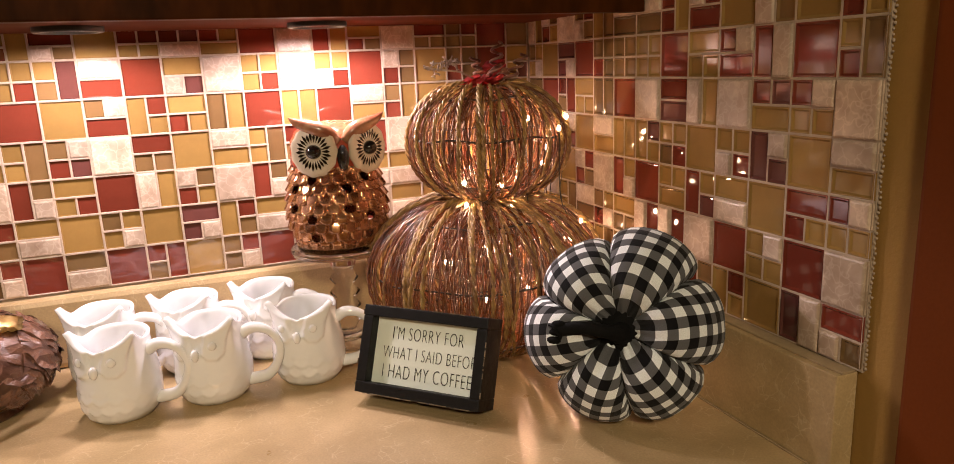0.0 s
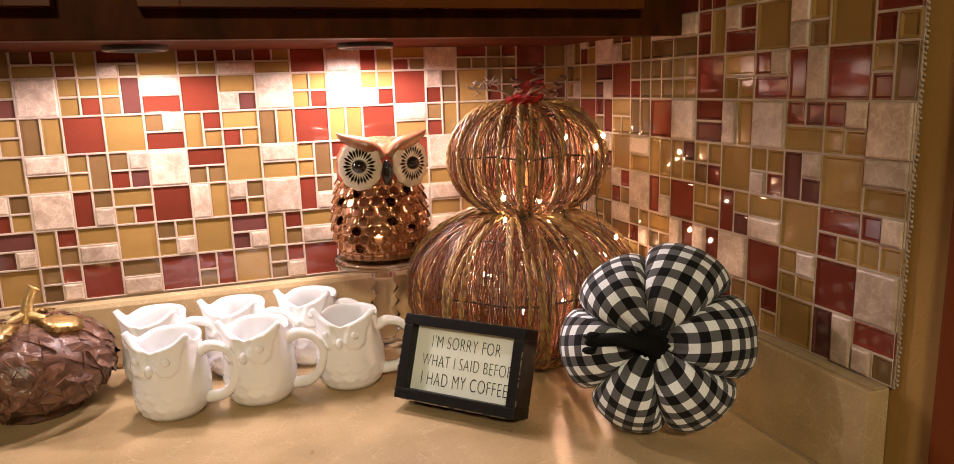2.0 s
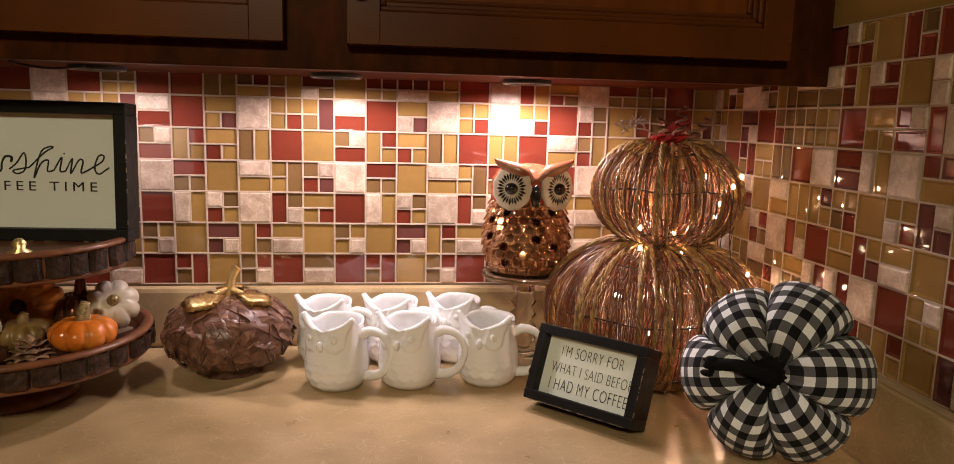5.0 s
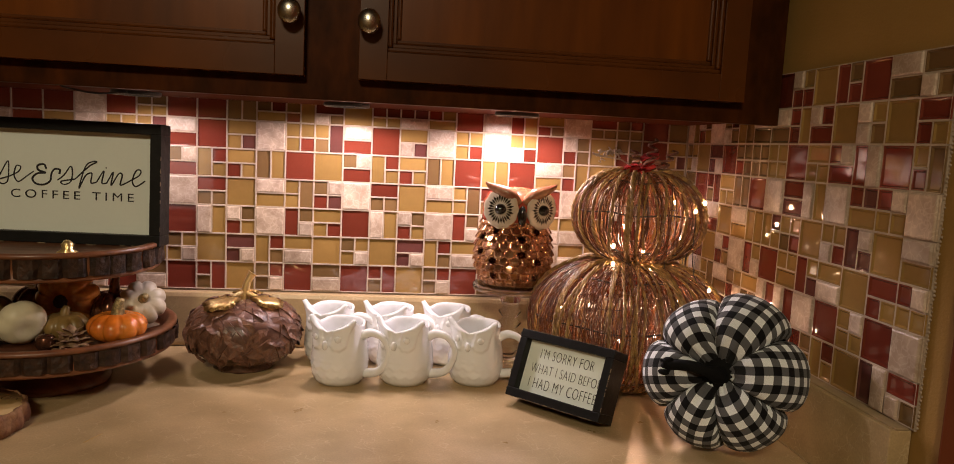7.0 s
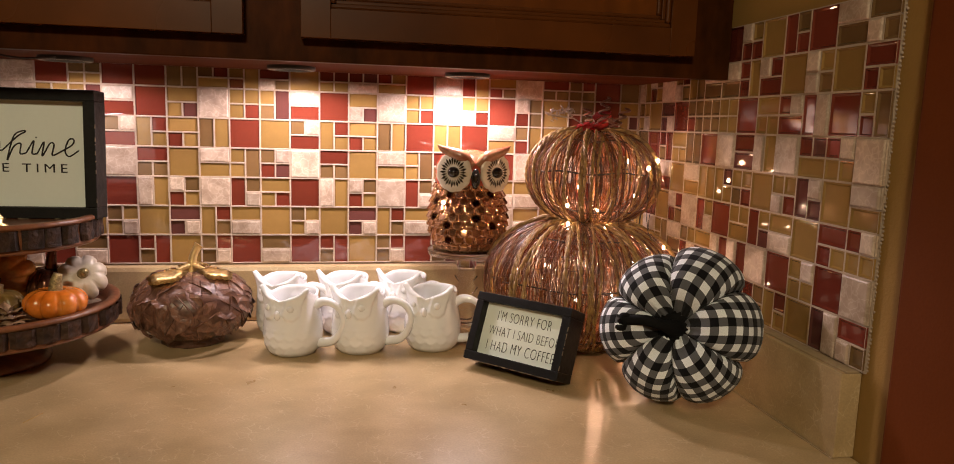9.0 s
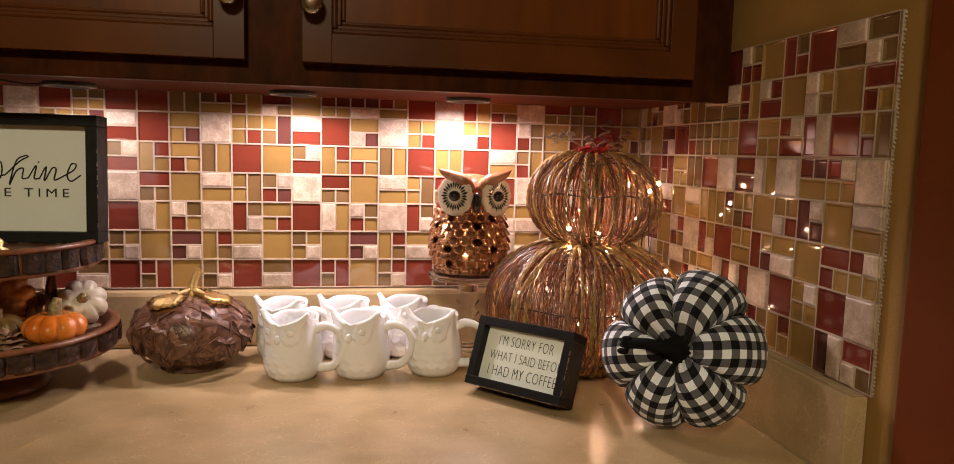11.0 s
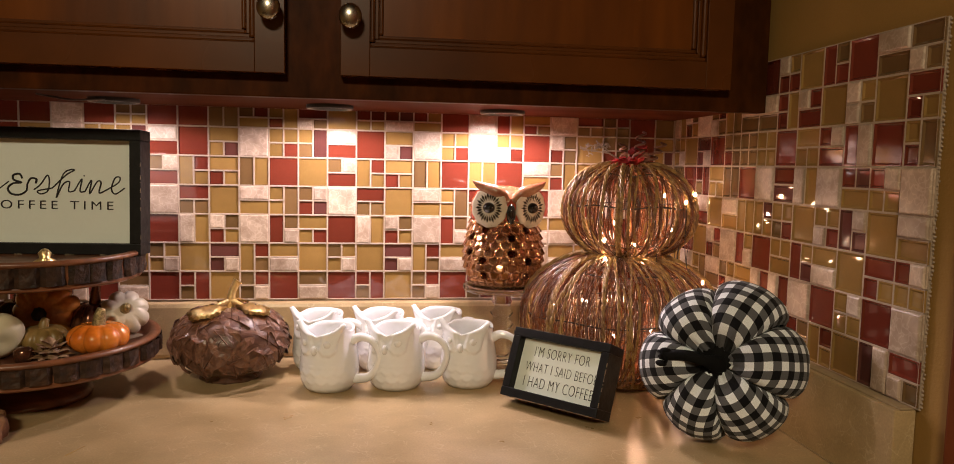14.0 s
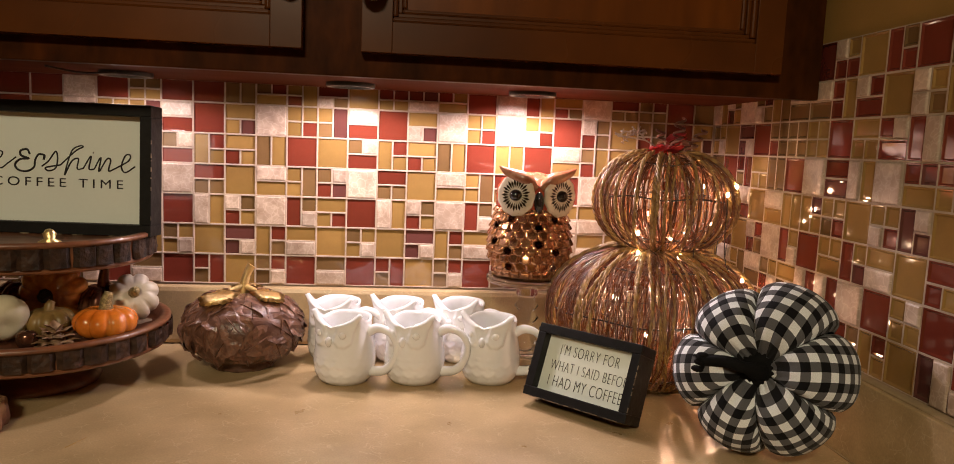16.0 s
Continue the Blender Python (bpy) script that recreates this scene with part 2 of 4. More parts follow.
STRAW = material("straw_rope", (0.37, 0.22, 0.068), 0.36, vary=0.35, scale=90, second=(0.17, 0.080, 0.028), bump=0.4, bump_scale=500)
VINE = material("brown_vine", (0.20, 0.075, 0.032), 0.28, vary=0.4, scale=60, second=(0.075, 0.024, 0.012), bump=0.3, bump_scale=500)
WIRE = material("dark_wire", (0.03, 0.022, 0.018), 0.5)
RED_LEAF = material("red_fabric_leaf", (0.55, 0.04, 0.035), 0.7, vary=0.25, scale=60, bump=0.3, bump_scale=300)
SPRIG = material("pale_dry_sprig", (0.42, 0.30, 0.23), 0.5, vary=0.35, scale=120)
TWIG = material("rusty_tendril", (0.22, 0.095, 0.060), 0.3, vary=0.3, scale=90)
BULB = glowing("fairy_bulb", (1.0, 0.66, 0.42), 110.0)
COPPER = material("copper_glaze", (0.60, 0.31, 0.16), 0.15, metal=0.85, vary=0.2, scale=45, second=(0.32, 0.13, 0.055), coat=0.5)
OWL_RED = material("red_orange_glaze", (0.36, 0.032, 0.016), 0.2, vary=0.25, scale=50, second=(0.44, 0.10, 0.045), coat=0.4, bump=0.3, bump_scale=180)
EAR = material("ear_glaze", (0.20, 0.062, 0.032), 0.25, vary=0.3, scale=60, second=(0.29, 0.14, 0.07), coat=0.2)
CREAM = material("cream_glaze", (0.52, 0.44, 0.33), 0.25, vary=0.08, scale=30, coat=0.5)
BLACK_GLAZE = material("black_glaze", (0.010, 0.009, 0.008), 0.08, coat=0.6)
GLASS = glass_material("clear_glass")
CARVED = material("carved_bronze_resin", (0.21, 0.105, 0.068), 0.28, vary=0.3, scale=45, second=(0.080, 0.034, 0.021), bump=0.3, bump_scale=260, per_object=0.22, stretch=(1, 3, 1))
GOLD = material("gold_metal", (1.0, 0.74, 0.34), 0.30, metal=0.85, vary=0.15, scale=90, bump=0.5, bump_scale=260)
TRAY_WOOD = material("red_brown_wood", (0.20, 0.075, 0.030), 0.38, vary=0.25, scale=14, second=(0.12, 0.042, 0.018), stretch=(1, 6, 1), coat=0.2)
BARK = material("rough_bark", (0.046, 0.021, 0.010), 0.6, vary=0.5, scale=60, spec=0.3, second=(0.016, 0.008, 0.005), bump=1.0, bump_scale=160, per_object=0.25)
SLICE = material("pale_cut_wood", (0.52, 0.36, 0.14), 0.6, vary=0.12, scale=18, second=(0.45, 0.29, 0.10), bump=0.1)
SLICE_BARK = material("red_bark", (0.15, 0.055, 0.022), 0.8, vary=0.5, scale=60, second=(0.30, 0.16, 0.07), bump=1.0, bump_scale=140)
BURNT = material("burnt_line", (0.10, 0.045, 0.012), 0.7)
ORANGE = material("orange_glaze", (0.62, 0.140, 0.012), 0.14, vary=0.2, scale=20, second=(0.66, 0.22, 0.03), coat=0.6)
CREAM_SKIN = material("cream_pumpkin_skin", (0.66, 0.60, 0.42), 0.45, vary=0.1, scale=18, bump=0.2, bump_scale=90)
WHITE_SKIN = material("white_pumpkin_skin", (0.56, 0.50, 0.40), 0.35, vary=0.12, scale=18, bump=0.2, bump_scale=90)
GOLD_STEM = material("glitter_stem", (0.36, 0.27, 0.12), 0.4, metal=0.5, vary=0.5, scale=300, bump=0.8, bump_scale=400)
BROWN_METAL = material("brown_metallic", (0.17, 0.075, 0.045), 0.2, metal=0.7, vary=0.25, scale=30)
OLIVE_SKIN = material("olive_gourd_skin", (0.24, 0.15, 0.045), 0.4, vary=0.3, scale=25)
PETAL = material("rust_glaze", (0.66, 0.26, 0.05), 0.16, vary=0.4, scale=22, second=(0.26, 0.065, 0.012), coat=0.6)
DARK_SEED = material("dark_seeds", (0.020, 0.012, 0.010), 0.8, bump=1.0, bump_scale=300)
CONE = material("pinecone_scale", (0.12, 0.055, 0.025), 0.6, vary=0.4, scale=90, second=(0.30, 0.19, 0.10))
LEAF_DULL = material("dry_leaf", (0.13, 0.085, 0.045), 0.7, vary=0.3, scale=40)
CEILING = material("matt_ceiling", (0.22, 0.18, 0.13), 0.9, vary=0.03, scale=3)
FLOOR = material("wood_floor", (0.09, 0.045, 0.022), 0.4, vary=0.25, scale=5, stretch=(1, 0.1, 1))
LAMP_GLASS = glowing("lamp_diffuser", (1.0, 0.72, 0.42), 3.0)
PUCK_GLOW = glowing("puck_lens", (1.0, 0.78, 0.55), 14.0)


# ---- building helpers ----
def link_mesh(name, mesh, mats, parent=None, label="", m=None, smooth=True):
    for one in mats if isinstance(mats, (list, tuple)) else [mats]:
        mesh.materials.append(one)
    if smooth:
        for f in mesh.polygons:
            f.use_smooth = True
    ob = new(name, mesh)
    if m is not None:
        ob.matrix_basis = m
    if parent:
        ob.parent = parent
    if label:
        ob["label"] = label
    return ob


def part(name, bm, mats, parent=None, label="", m=None, smooth=True):
    mesh = bpy.data.meshes.new(name)
    bm.normal_update()
    bm.to_mesh(mesh)
    bm.free()
    return link_mesh(name, mesh, mats, parent, label, m, smooth)


def base(name, place, turn=0.0, label="", category="", group="", kind=""):
    ob = new(name)
    ob.matrix_basis = pose(*place, 0, 0, turn)
    ob.empty_display_size = 0.02
    return tagged(ob, label, category, group, kind)


def add_box(bm, lo, hi, bevel=0.0, mat=0, m=None):
    c = [(a + b) / 2 for a, b in zip(lo, hi)]
    s = [abs(b - a) for a, b in zip(lo, hi)]
    made = bmesh.ops.create_cube(bm, size=1, matrix=(m or Matrix()) @ Matrix.Translation(c) @ Matrix.Diagonal((*s, 1)))["verts"]
    faces = {f for v in made for f in v.link_faces}
    for f in faces:
        f.material_index = mat
    if bevel:
        edges = list({e for v in made for e in v.link_edges})
        bmesh.ops.bevel(bm, geom=edges, offset=bevel, segments=2, affect="EDGES", profile=0.6)
    return bm


def box(lo, hi, bevel=0.0):
    return add_box(bmesh.new(), lo, hi, bevel)


def lathe(bm, profile, n=48, shape=None, mat=0, m=None, close=True):
    """Turns a profile of (radius, height) about z. shape(angle, radius, height, step) may move each point."""
    m = m or Matrix()
    rings = []
    for k, (r, z) in enumerate(profile):
        ring = []
        for i in range(n):
            a = 2 * math.pi * i / n
            x, y, h = (r * math.cos(a), r * math.sin(a), z) if shape is None else shape(a, r, z, k)
            ring.append(bm.verts.new(m @ Vector((x, y, h))))
        rings.append(ring)
    for a, b in zip(rings, rings[1:]):
        for i in range(n):
            f = bm.faces.new((a[i], a[(i + 1) % n], b[(i + 1) % n], b[i]))
            f.material_index = mat
    if close:
        bm.faces.new(rings[0][::-1]).material_index = mat
        bm.faces.new(rings[-1]).material_index = mat
    return bm


def tube(bm, points, radius, sides=6, mat=0):
    """A round rod along points; radius is a number or a function of the way along (0 to 1)."""
    points = [Vector(p) for p in points]
    rings, up = [], Vector((0.13, 0.21, 0.97))
    for i, p in enumerate(points):
        ahead = (points[min(i + 1, len(points) - 1)] - points[max(i - 1, 0)]).normalized()
        side = ahead.cross(up)
        side = side.normalized() if side.length > 1e-4 else ahead.orthogonal().normalized()
        up = side.cross(ahead).normalized()
        r = radius(i / (len(points) - 1)) if callable(radius) else radius
        rings.append([bm.verts.new(p + r * (math.cos(2 * math.pi * k / sides) * side + math.sin(2 * math.pi * k / sides) * up)) for k in range(sides)])
    for a, b in zip(rings, rings[1:]):
        for k in range(sides):
            bm.faces.new((a[k], a[(k + 1) % sides], b[(k + 1) % sides], b[k])).material_index = mat
    bm.faces.new(rings[0][::-1]).material_index = mat
    bm.faces.new(rings[-1]).material_index = mat
    return bm


def ball(bm, place, r, mat=0, scale=(1, 1, 1), u=10, v=7, turn=None):
    m = Matrix.Translation(place) @ (turn or Matrix()) @ Matrix.Diagonal((*scale, 1))
    made = bmesh.ops.create_uvsphere(bm, u_segments=u, v_segments=v, radius=r, matrix=m)["verts"]
    for f in {f for w in made for f in w.link_faces}:
        f.material_index = mat
    return bm


def smooth_line(points, n=8):
    """A rounded line through points (Catmull-Rom)."""
    pts = [Vector(p) for p in points]
    pts = [2 * pts[0] - pts[1], *pts, 2 * pts[-1] - pts[-2]]
    out = []
    for a, b, c, d in zip(pts, pts[1:], pts[2:], pts[3:]):
        for k in range(n):
            t = k / n
            out.append(0.5 * (2 * b + (c - a) * t + (2 * a - 5 * b + 4 * c - d) * t * t + (3 * b - a - 3 * c + d) * t ** 3))
    return out + [pts[-2]]


def lettering(text, size, squeeze, mat, parent, m, spacing=1.0, align="LEFT", thin=0.0):
    curve = bpy.data.curves.new("lettering", "FONT")
    curve.body, curve.size, curve.extrude, curve.space_character, curve.align_x, curve.offset = text, size, 0.0002, spacing, align, thin
    temp = new("lettering", curve)
    mesh = bpy.data.meshes.new_from_object(temp)
    bpy.data.objects.remove(temp)
    bpy.data.curves.remove(curve)
    mesh.transform(Matrix.Diagonal((squeeze, 1, 1, 1)))
    return link_mesh("lettering", mesh, mat, parent, "", m, smooth=False)


# ---- setting ----
def structure(name, lo, hi, mat, bevel=0.0, label="", category=""):
    ob = part(name, box(lo, hi, bevel), mat, smooth=False)
    return tagged(ob, label, category or name.split("_")[0], kind="structure")


wall_back = structure("wall_back", (-2.6, 0.004, -0.95), (WALL_X + 0.6, 0.12, 1.55), GROUT, label="back wall with pale grout behind the mosaic", category="wall")
wall_right = structure("wall_right", (WALL_X + 0.006, -0.684, -0.95), (WALL_X + 0.12, 0.002, 1.55), PAINT, 0.002, "beige painted side wall above the mosaic", "wall")
bed = part("grout_bed", box((WALL_X + 0.003, -0.6455, Z0 - 0.002), (WALL_X + 0.0062, 0.003, Z0 + 8 * P)), GROUT, wall_right, "pale grout bed", smooth=False)
structure("wall_side_brown", (WALL_X - 0.004, -3.6, -0.95), (WALL_X + 0.12, -0.688, 1.55), BROWN_PAINT, 0.004, "dark red-brown painted side of the opening", "wall")
structure("wall_left", (-2.7, -3.6, -0.95), (-2.6, 0.1, 1.55), PAINT, label="beige painted far wall", category="wall")
structure("wall_front", (-2.7, -3.7, -0.95), (WALL_X + 0.2, -3.6, 1.55), PAINT, label="beige painted wall behind the walker", category="wall")
structure("floor", (-2.7, -3.7, -0.95), (WALL_X + 0.2, 0.1, -0.9), FLOOR, label="brown wooden kitchen floor", category="floor")
structure("ceiling", (-2.7, -3.7, 1.55), (WALL_X + 0.2, 0.12, 1.6), CEILING, label="pale matt ceiling", category="ceiling")

counter = structure("countertop", (-2.6, -0.66, -0.035), (WALL_X + 0.004, 0.002, 0.0), COUNTER, 0.003, "tan speckled stone worktop with faint veins", "countertop")
structure("upstand_back", (-2.6, -0.022, 0.0005), (WALL_X - 0.0005, 0.003, Z0 - 0.002), LIP, 0.008, "tan stone upstand along the back wall", "upstand")
structure("upstand_side", (WALL_X - 0.020, -0.640, 0.0005), (WALL_X + 0.005, -0.0225, Z0 - 0.003), LIP, 0.0015, "tan stone upstand along the side wall", "upstand")
seam = bmesh.new()
add_box(seam, (WALL_X - 0.0225, -0.640, 0.0), (WALL_X - 0.0202, -0.0225, 0.0016), 0.0005)
add_box(seam, (WALL_X - 0.014, -0.6405, Z0 - 0.003), (WALL_X + 0.002, -0.003, Z0 - 0.0005), 0.0005)
tagged(part("caulk_trim", seam, CAULK), "thin beige caulk line along the upstand", "trim", kind="structure")
base_cab = base("base_cabinet", (-0.83, -0.32, -0.9), 0, "dark cherry base cabinet under the worktop", "cabinet")
part("body", box((-1.76, -0.29, 0), (1.765, 0.31, 0.8645), 0.002), CABINET, base_cab, smooth=False)


# ---- upper cabinet ----
def cabinet_door(parent, x0, x1, z0, z1, y):
    """A framed door: flush stiles and rails, a stepped moulding and a sunk flat panel."""
    door = part("door", bmesh.new(), CABINET, parent)
    rail = 0.037
    for name, lo, hi in (("stile", (x0, y, z0), (x0 + rail, y + 0.019, z1)), ("stile", (x1 - rail, y, z0), (x1, y + 0.019, z1)),
                         ("rail", (x0 + rail, y + 0.0002, z0), (x1 - rail, y + 0.019, z0 + rail)), ("rail", (x0 + rail, y + 0.0002, z1 - rail), (x1 - rail, y + 0.019, z1))):
        part(name, box(lo, hi, 0.0007), CABINET_RAIL, door, smooth=False)
    i0, i1, k0, k1 = x0 + rail, x1 - rail, z0 + rail, z1 - rail
    for w, up, bevel in ((0.0065, 0.0030, 0.0028), (0.0050, 0.0075, 0.0012), (0.0060, 0.0100, 0.0026)):
        for lo, hi in (((i0, y + up, k0), (i1, y + 0.0185, k0 + w)), ((i0, y + up, k1 - w), (i1, y + 0.0185, k1)),
                       ((i0, y + up, k0 + w), (i0 + w, y + 0.0185, k1 - w)), ((i1 - w, y + up, k0 + w), (i1, y + 0.0185, k1 - w))):
            part("moulding", box(lo, hi, bevel), CABINET_RAIL, door, smooth=False)
        i0, i1, k0, k1 = i0 + w, i1 - w, k0 + w, k1 - w
    part("panel", box((i0, y + 0.0135, k0), (i1, y + 0.018, k1), 0.0), CABINET, door, smooth=False)
    return door


upper = base("upper_cabinet", (0, 0, 0), 0, "dark cherry wall cabinet with framed doors, mounted over the mosaic", "cabinet")
YF = -0.322
part("body", box((-2.0, YF + 0.02, 0.437), (WALL_X - 0.002, 0.0, 1.2), 0.0), CABINET, upper, smooth=False)
part("bottom_panel", box((-2.0, YF + 0.021, 0.4335), (WALL_X - 0.003, -0.0015, 0.4368)), UNDERSIDE, upper, "reddish wooden cabinet floor", smooth=False)
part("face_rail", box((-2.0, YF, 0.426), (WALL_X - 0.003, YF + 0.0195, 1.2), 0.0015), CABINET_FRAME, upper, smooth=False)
part("light_rail", box((-2.0, YF + 0.0005, 0.4262), (WALL_X - 0.004, YF + 0.019, 0.4285)), UNDERSIDE, upper, smooth=False)
for x0, x1, knob_x, knob_z in ((-0.300, 0.266, 0.249, 0.532), (0.336, 0.870, 0.3485, 0.526), (-0.90, -0.37, -0.878, 0.53)):
    door = cabinet_door(upper, x0, x1, 0.4545, 1.16, YF - 0.020)
    knob = bmesh.new()
    lathe(knob, [(0.006, 0), (0.005, 0.010), (0.008, 0.013), (0.0125, 0.017), (0.0145, 0.021), (0.013, 0.0255), (0.007, 0.0285), (0.001, 0.0293)], 24)
    part("knob", knob, NICKEL, door, "oval brushed nickel knob", pose(knob_x, YF - 0.020, knob_z, 90, 0, 0) @ Matrix.Diagonal((1.0, 1.12, 1, 1)))


def puck_light(x):
    ob = base("puck_light", (x, -0.11, 0.4335), 0, "round black puck light fixed under the wall cabinet", "lamp", "puck lights under the cabinet")
    bm = lathe(bmesh.new(), [(0.037, 0), (0.037, -0.0050), (0.0355, -0.0064), (0.031, -0.0064), (0.0285, -0.0006)], 32, close=False)
    part("housing", bm, BLACK_PLASTIC, ob)
    part("lens", lathe(bmesh.new(), [(0.0284, -0.0006), (0.0284, -0.0010), (0.001, -0.0012)], 24, close=False), PUCK_GLOW, ob, "lit frosted lens")


for px, _ in PUCKS:
    puck_light(px)
cable = tube(bmesh.new(), smooth_line([(-0.10, -0.17, 0.432), (-0.07, -0.20, 0.427), (-0.045, -0.19, 0.424), (-0.02, -0.16, 0.428), (-0.015, -0.13, 0.432)]), 0.0016, 6)
tagged(part("lamp_cable", cable, BLACK_PLASTIC), "thin dark cable looping under the cabinet", "cable")
shade = base("ceiling_lamp", (-0.05, -2.60, 1.55), 0, "round ceiling lamp with a frosted glass shade", "lamp")
part("shade", lathe(bmesh.new(), [(0.20, -0.001), (0.20, -0.03), (0.15, -0.06), (0.01, -0.07)], 32, close=False), LAMP_GLASS, shade)


# ---- the things on the worktop ----
def owl_mug(face):
    """A glazed mug shaped as an owl: two ear tips on the rim, a dip between, eyes, a beak and feathers."""
    ob = base("owl_mug", (0, 0, 0), 0, "glossy white ceramic owl mug with pointed ears on the worktop", "mug", "white owl mugs in two rows")
    top = 0.093

    def bump(a, at, wide):
        d = (a - at + math.pi) % (2 * math.pi) - math.pi
        return math.exp(-(d / wide) ** 2)

    def shape(a, r, z, k):
        lift = max(0.0, (z - 0.048) / (top - 0.048)) ** 1.5
        d = abs((a - face + math.pi) % (2 * math.pi) - math.pi)
        tip = math.exp(-(abs(d - 1.02) / 0.19) ** 1.3)
        vee = max(0.0, 1 - d / 1.02) ** 1.5
        dz = lift * (0.011 * tip - 0.010 * vee - 0.004 * math.exp(-((d - 1.6) / 0.40) ** 2) + 0.002)
        rr = r + lift * (0.0075 * tip + 0.0012 * vee)
        if k < len(outer):
            # ear flaps that run down into round eye masks with a scalloped border
            ex, ez = (d - 0.47) * 0.044, z - 0.0735
            span = math.hypot(ex, ez) if ez < 0 else abs(ex - 0.45 * ez)
            edge = 0.0165 * (1 + 0.04 * math.cos(9 * math.atan2(ez, ex))) + max(0.0, ez) * 0.12
            rr += 0.0042 * min(1.0, max(0.0, (edge - span) / 0.0034)) * min(1.0, max(0.0, (d - 0.06) / 0.07))
            rr -= 0.0012 * math.exp(-(math.hypot(ex, ez) / 0.0085) ** 2)
            if 0.004 < z < 0.043:
                row = z / 0.0135
                s = 2.6 * (a - face) + 0.5 * (int(row) % 2)
                across = 2 * (s - math.floor(s)) - 1
                t = row % 1 - 0.45 * across ** 2
                rr += 0.0017 * max(0.0, 1 - abs(t - 0.12) / 0.5) * bump(a, face, 1.0) if t > 0 else 0.0
        return rr * math.cos(a), rr * math.sin(a), z + dz

    outer = [(0.0300, 0.0), (0.0340, 0.001), (0.0366, 0.005)]
    for i in range(1, 42):
        t = i / 41
        outer.append((0.0366 + 0.0082 * math.sin(math.pi * min(1, t ** 0.66 * 1.04)) - 0.0008 * t + 0.0022 * max(0, t - 0.8) / 0.2, 0.005 + (top - 0.005) * t))
    inner = [(outer[-1][0] - 0.0012, top + 0.0014), (outer[-1][0] - 0.0032, top + 0.0012), (outer[-1][0] - 0.0045, top - 0.001)] + [(r - 0.0050, z) for r, z in outer[-3:3:-4]] + [(0.027, 0.006), (0.001, 0.006)]
    part("body", lathe(bmesh.new(), outer + inner, 120, shape), WHITE_GLAZE, ob)
    eyes = bmesh.new()
    for side in (-0.45, 0.45):
        a = face + side
        ball(eyes, (0.0442 * math.cos(a), 0.0442 * math.sin(a), 0.0765), 0.0050, 0, (0.5, 1, 1), 16, 10, Matrix.Rotation(a, 4, "Z"))
    ball(eyes, (0.0440 * math.cos(face), 0.0440 * math.sin(face), 0.0665), 0.0046, 0, (1, 1, 1.6), 12, 8)
    part("face", eyes, WHITE_GLAZE, ob, "raised round eyes and beak")
    handle = smooth_line([(0.034, 0, 0.074), (0.050, 0, 0.082), (0.069, 0, 0.077), (0.080, 0, 0.059), (0.076, 0, 0.038), (0.063, 0, 0.022), (0.040, 0, 0.017)], 7)
    part("handle", tube(bmesh.new(), handle, lambda t: 0.0060 + 0.0014 * math.cos(2 * math.pi * t), 14), WHITE_GLAZE, ob)
    return ob


MUG_TURN = -22
mug = owl_mug(radians(-118 + 22))
mug.matrix_basis = pose(0.3155, -0.198, 0.0, 0, 0, MUG_TURN)
for mx, my, turn in ((0.417, -0.197, MUG_TURN + 2), (0.530, -0.194, MUG_TURN + 3), (0.294, -0.092, MUG_TURN + 4), (0.395, -0.090, MUG_TURN), (0.494, -0.086, MUG_TURN - 3)):
    copy_thing(mug, pose(mx, my, 0, 0, 0, turn))


def frame_sign(width, height, depth, rail, recess, name, label):
    """A box frame standing on its lower back edge: x along it, y to the back, z up."""
    ob = base(name, (0, 0, 0), 0, label, "sign")
    for nm, lo, hi in (("rail", (0, 0, 0), (width, depth, rail)), ("rail", (0, 0, height - rail), (width, depth, height)),
                       ("stile", (0, 0.0004, rail), (rail, depth, height - rail)), ("stile", (width - rail, 0.0004, rail), (width, depth, height - rail))):
        part(nm, box(lo, hi, 0.0012), BLACK_WOOD, ob, smooth=False)
    part("print", box((rail, recess, rail), (width - rail, recess + 0.003, height - rail)), PAPER, ob, "pale printed sheet", smooth=False)
    worn = bmesh.new()
    rng = random.Random(5)
    for _ in range(26):
        x = rng.uniform(0.01, width - 0.02)
        z = rng.choice((0.0, height))
        add_box(worn, (x, -0.0003, z - 0.0006), (x + rng.uniform(0.002, 0.014), 0.0006, z + 0.0006))
    for _ in range(14):
        z = rng.uniform(0.005, height - 0.01)
        x = rng.choice((0.0, width))
        add_box(worn, (x - 0.0005, -0.0003, z), (x + 0.0005, 0.0006, z + rng.uniform(0.001, 0.007)))
    part("worn_edge", worn, WORN_WOOD, ob, "paint rubbed off along the edges", smooth=False)["kind"] = "stuff"
    return ob


small = frame_sign(0.156, 0.100, 0.042, 0.0125, 0.014, "box_sign", "small black wooden box sign with a printed coffee joke")
small.matrix_basis = pose(0.5615, -0.3005, 0.0160, 0, 0, -46.4) @ pose(0, 0, 0, -21.5, 0, 0)
for text, z, size, x in (("I'M SORRY FOR", 0.0640, 0.0212, 0.0330), ("WHAT I SAID BEFORE", 0.0420, 0.0202, 0.0235), ("I HAD MY COFFEE", 0.0200, 0.0222, 0.0245)):
    lettering(text, size, 0.585, INK, small, pose(x, 0.0137, z, 90, 0, 0), 1.10, thin=-0.00045)


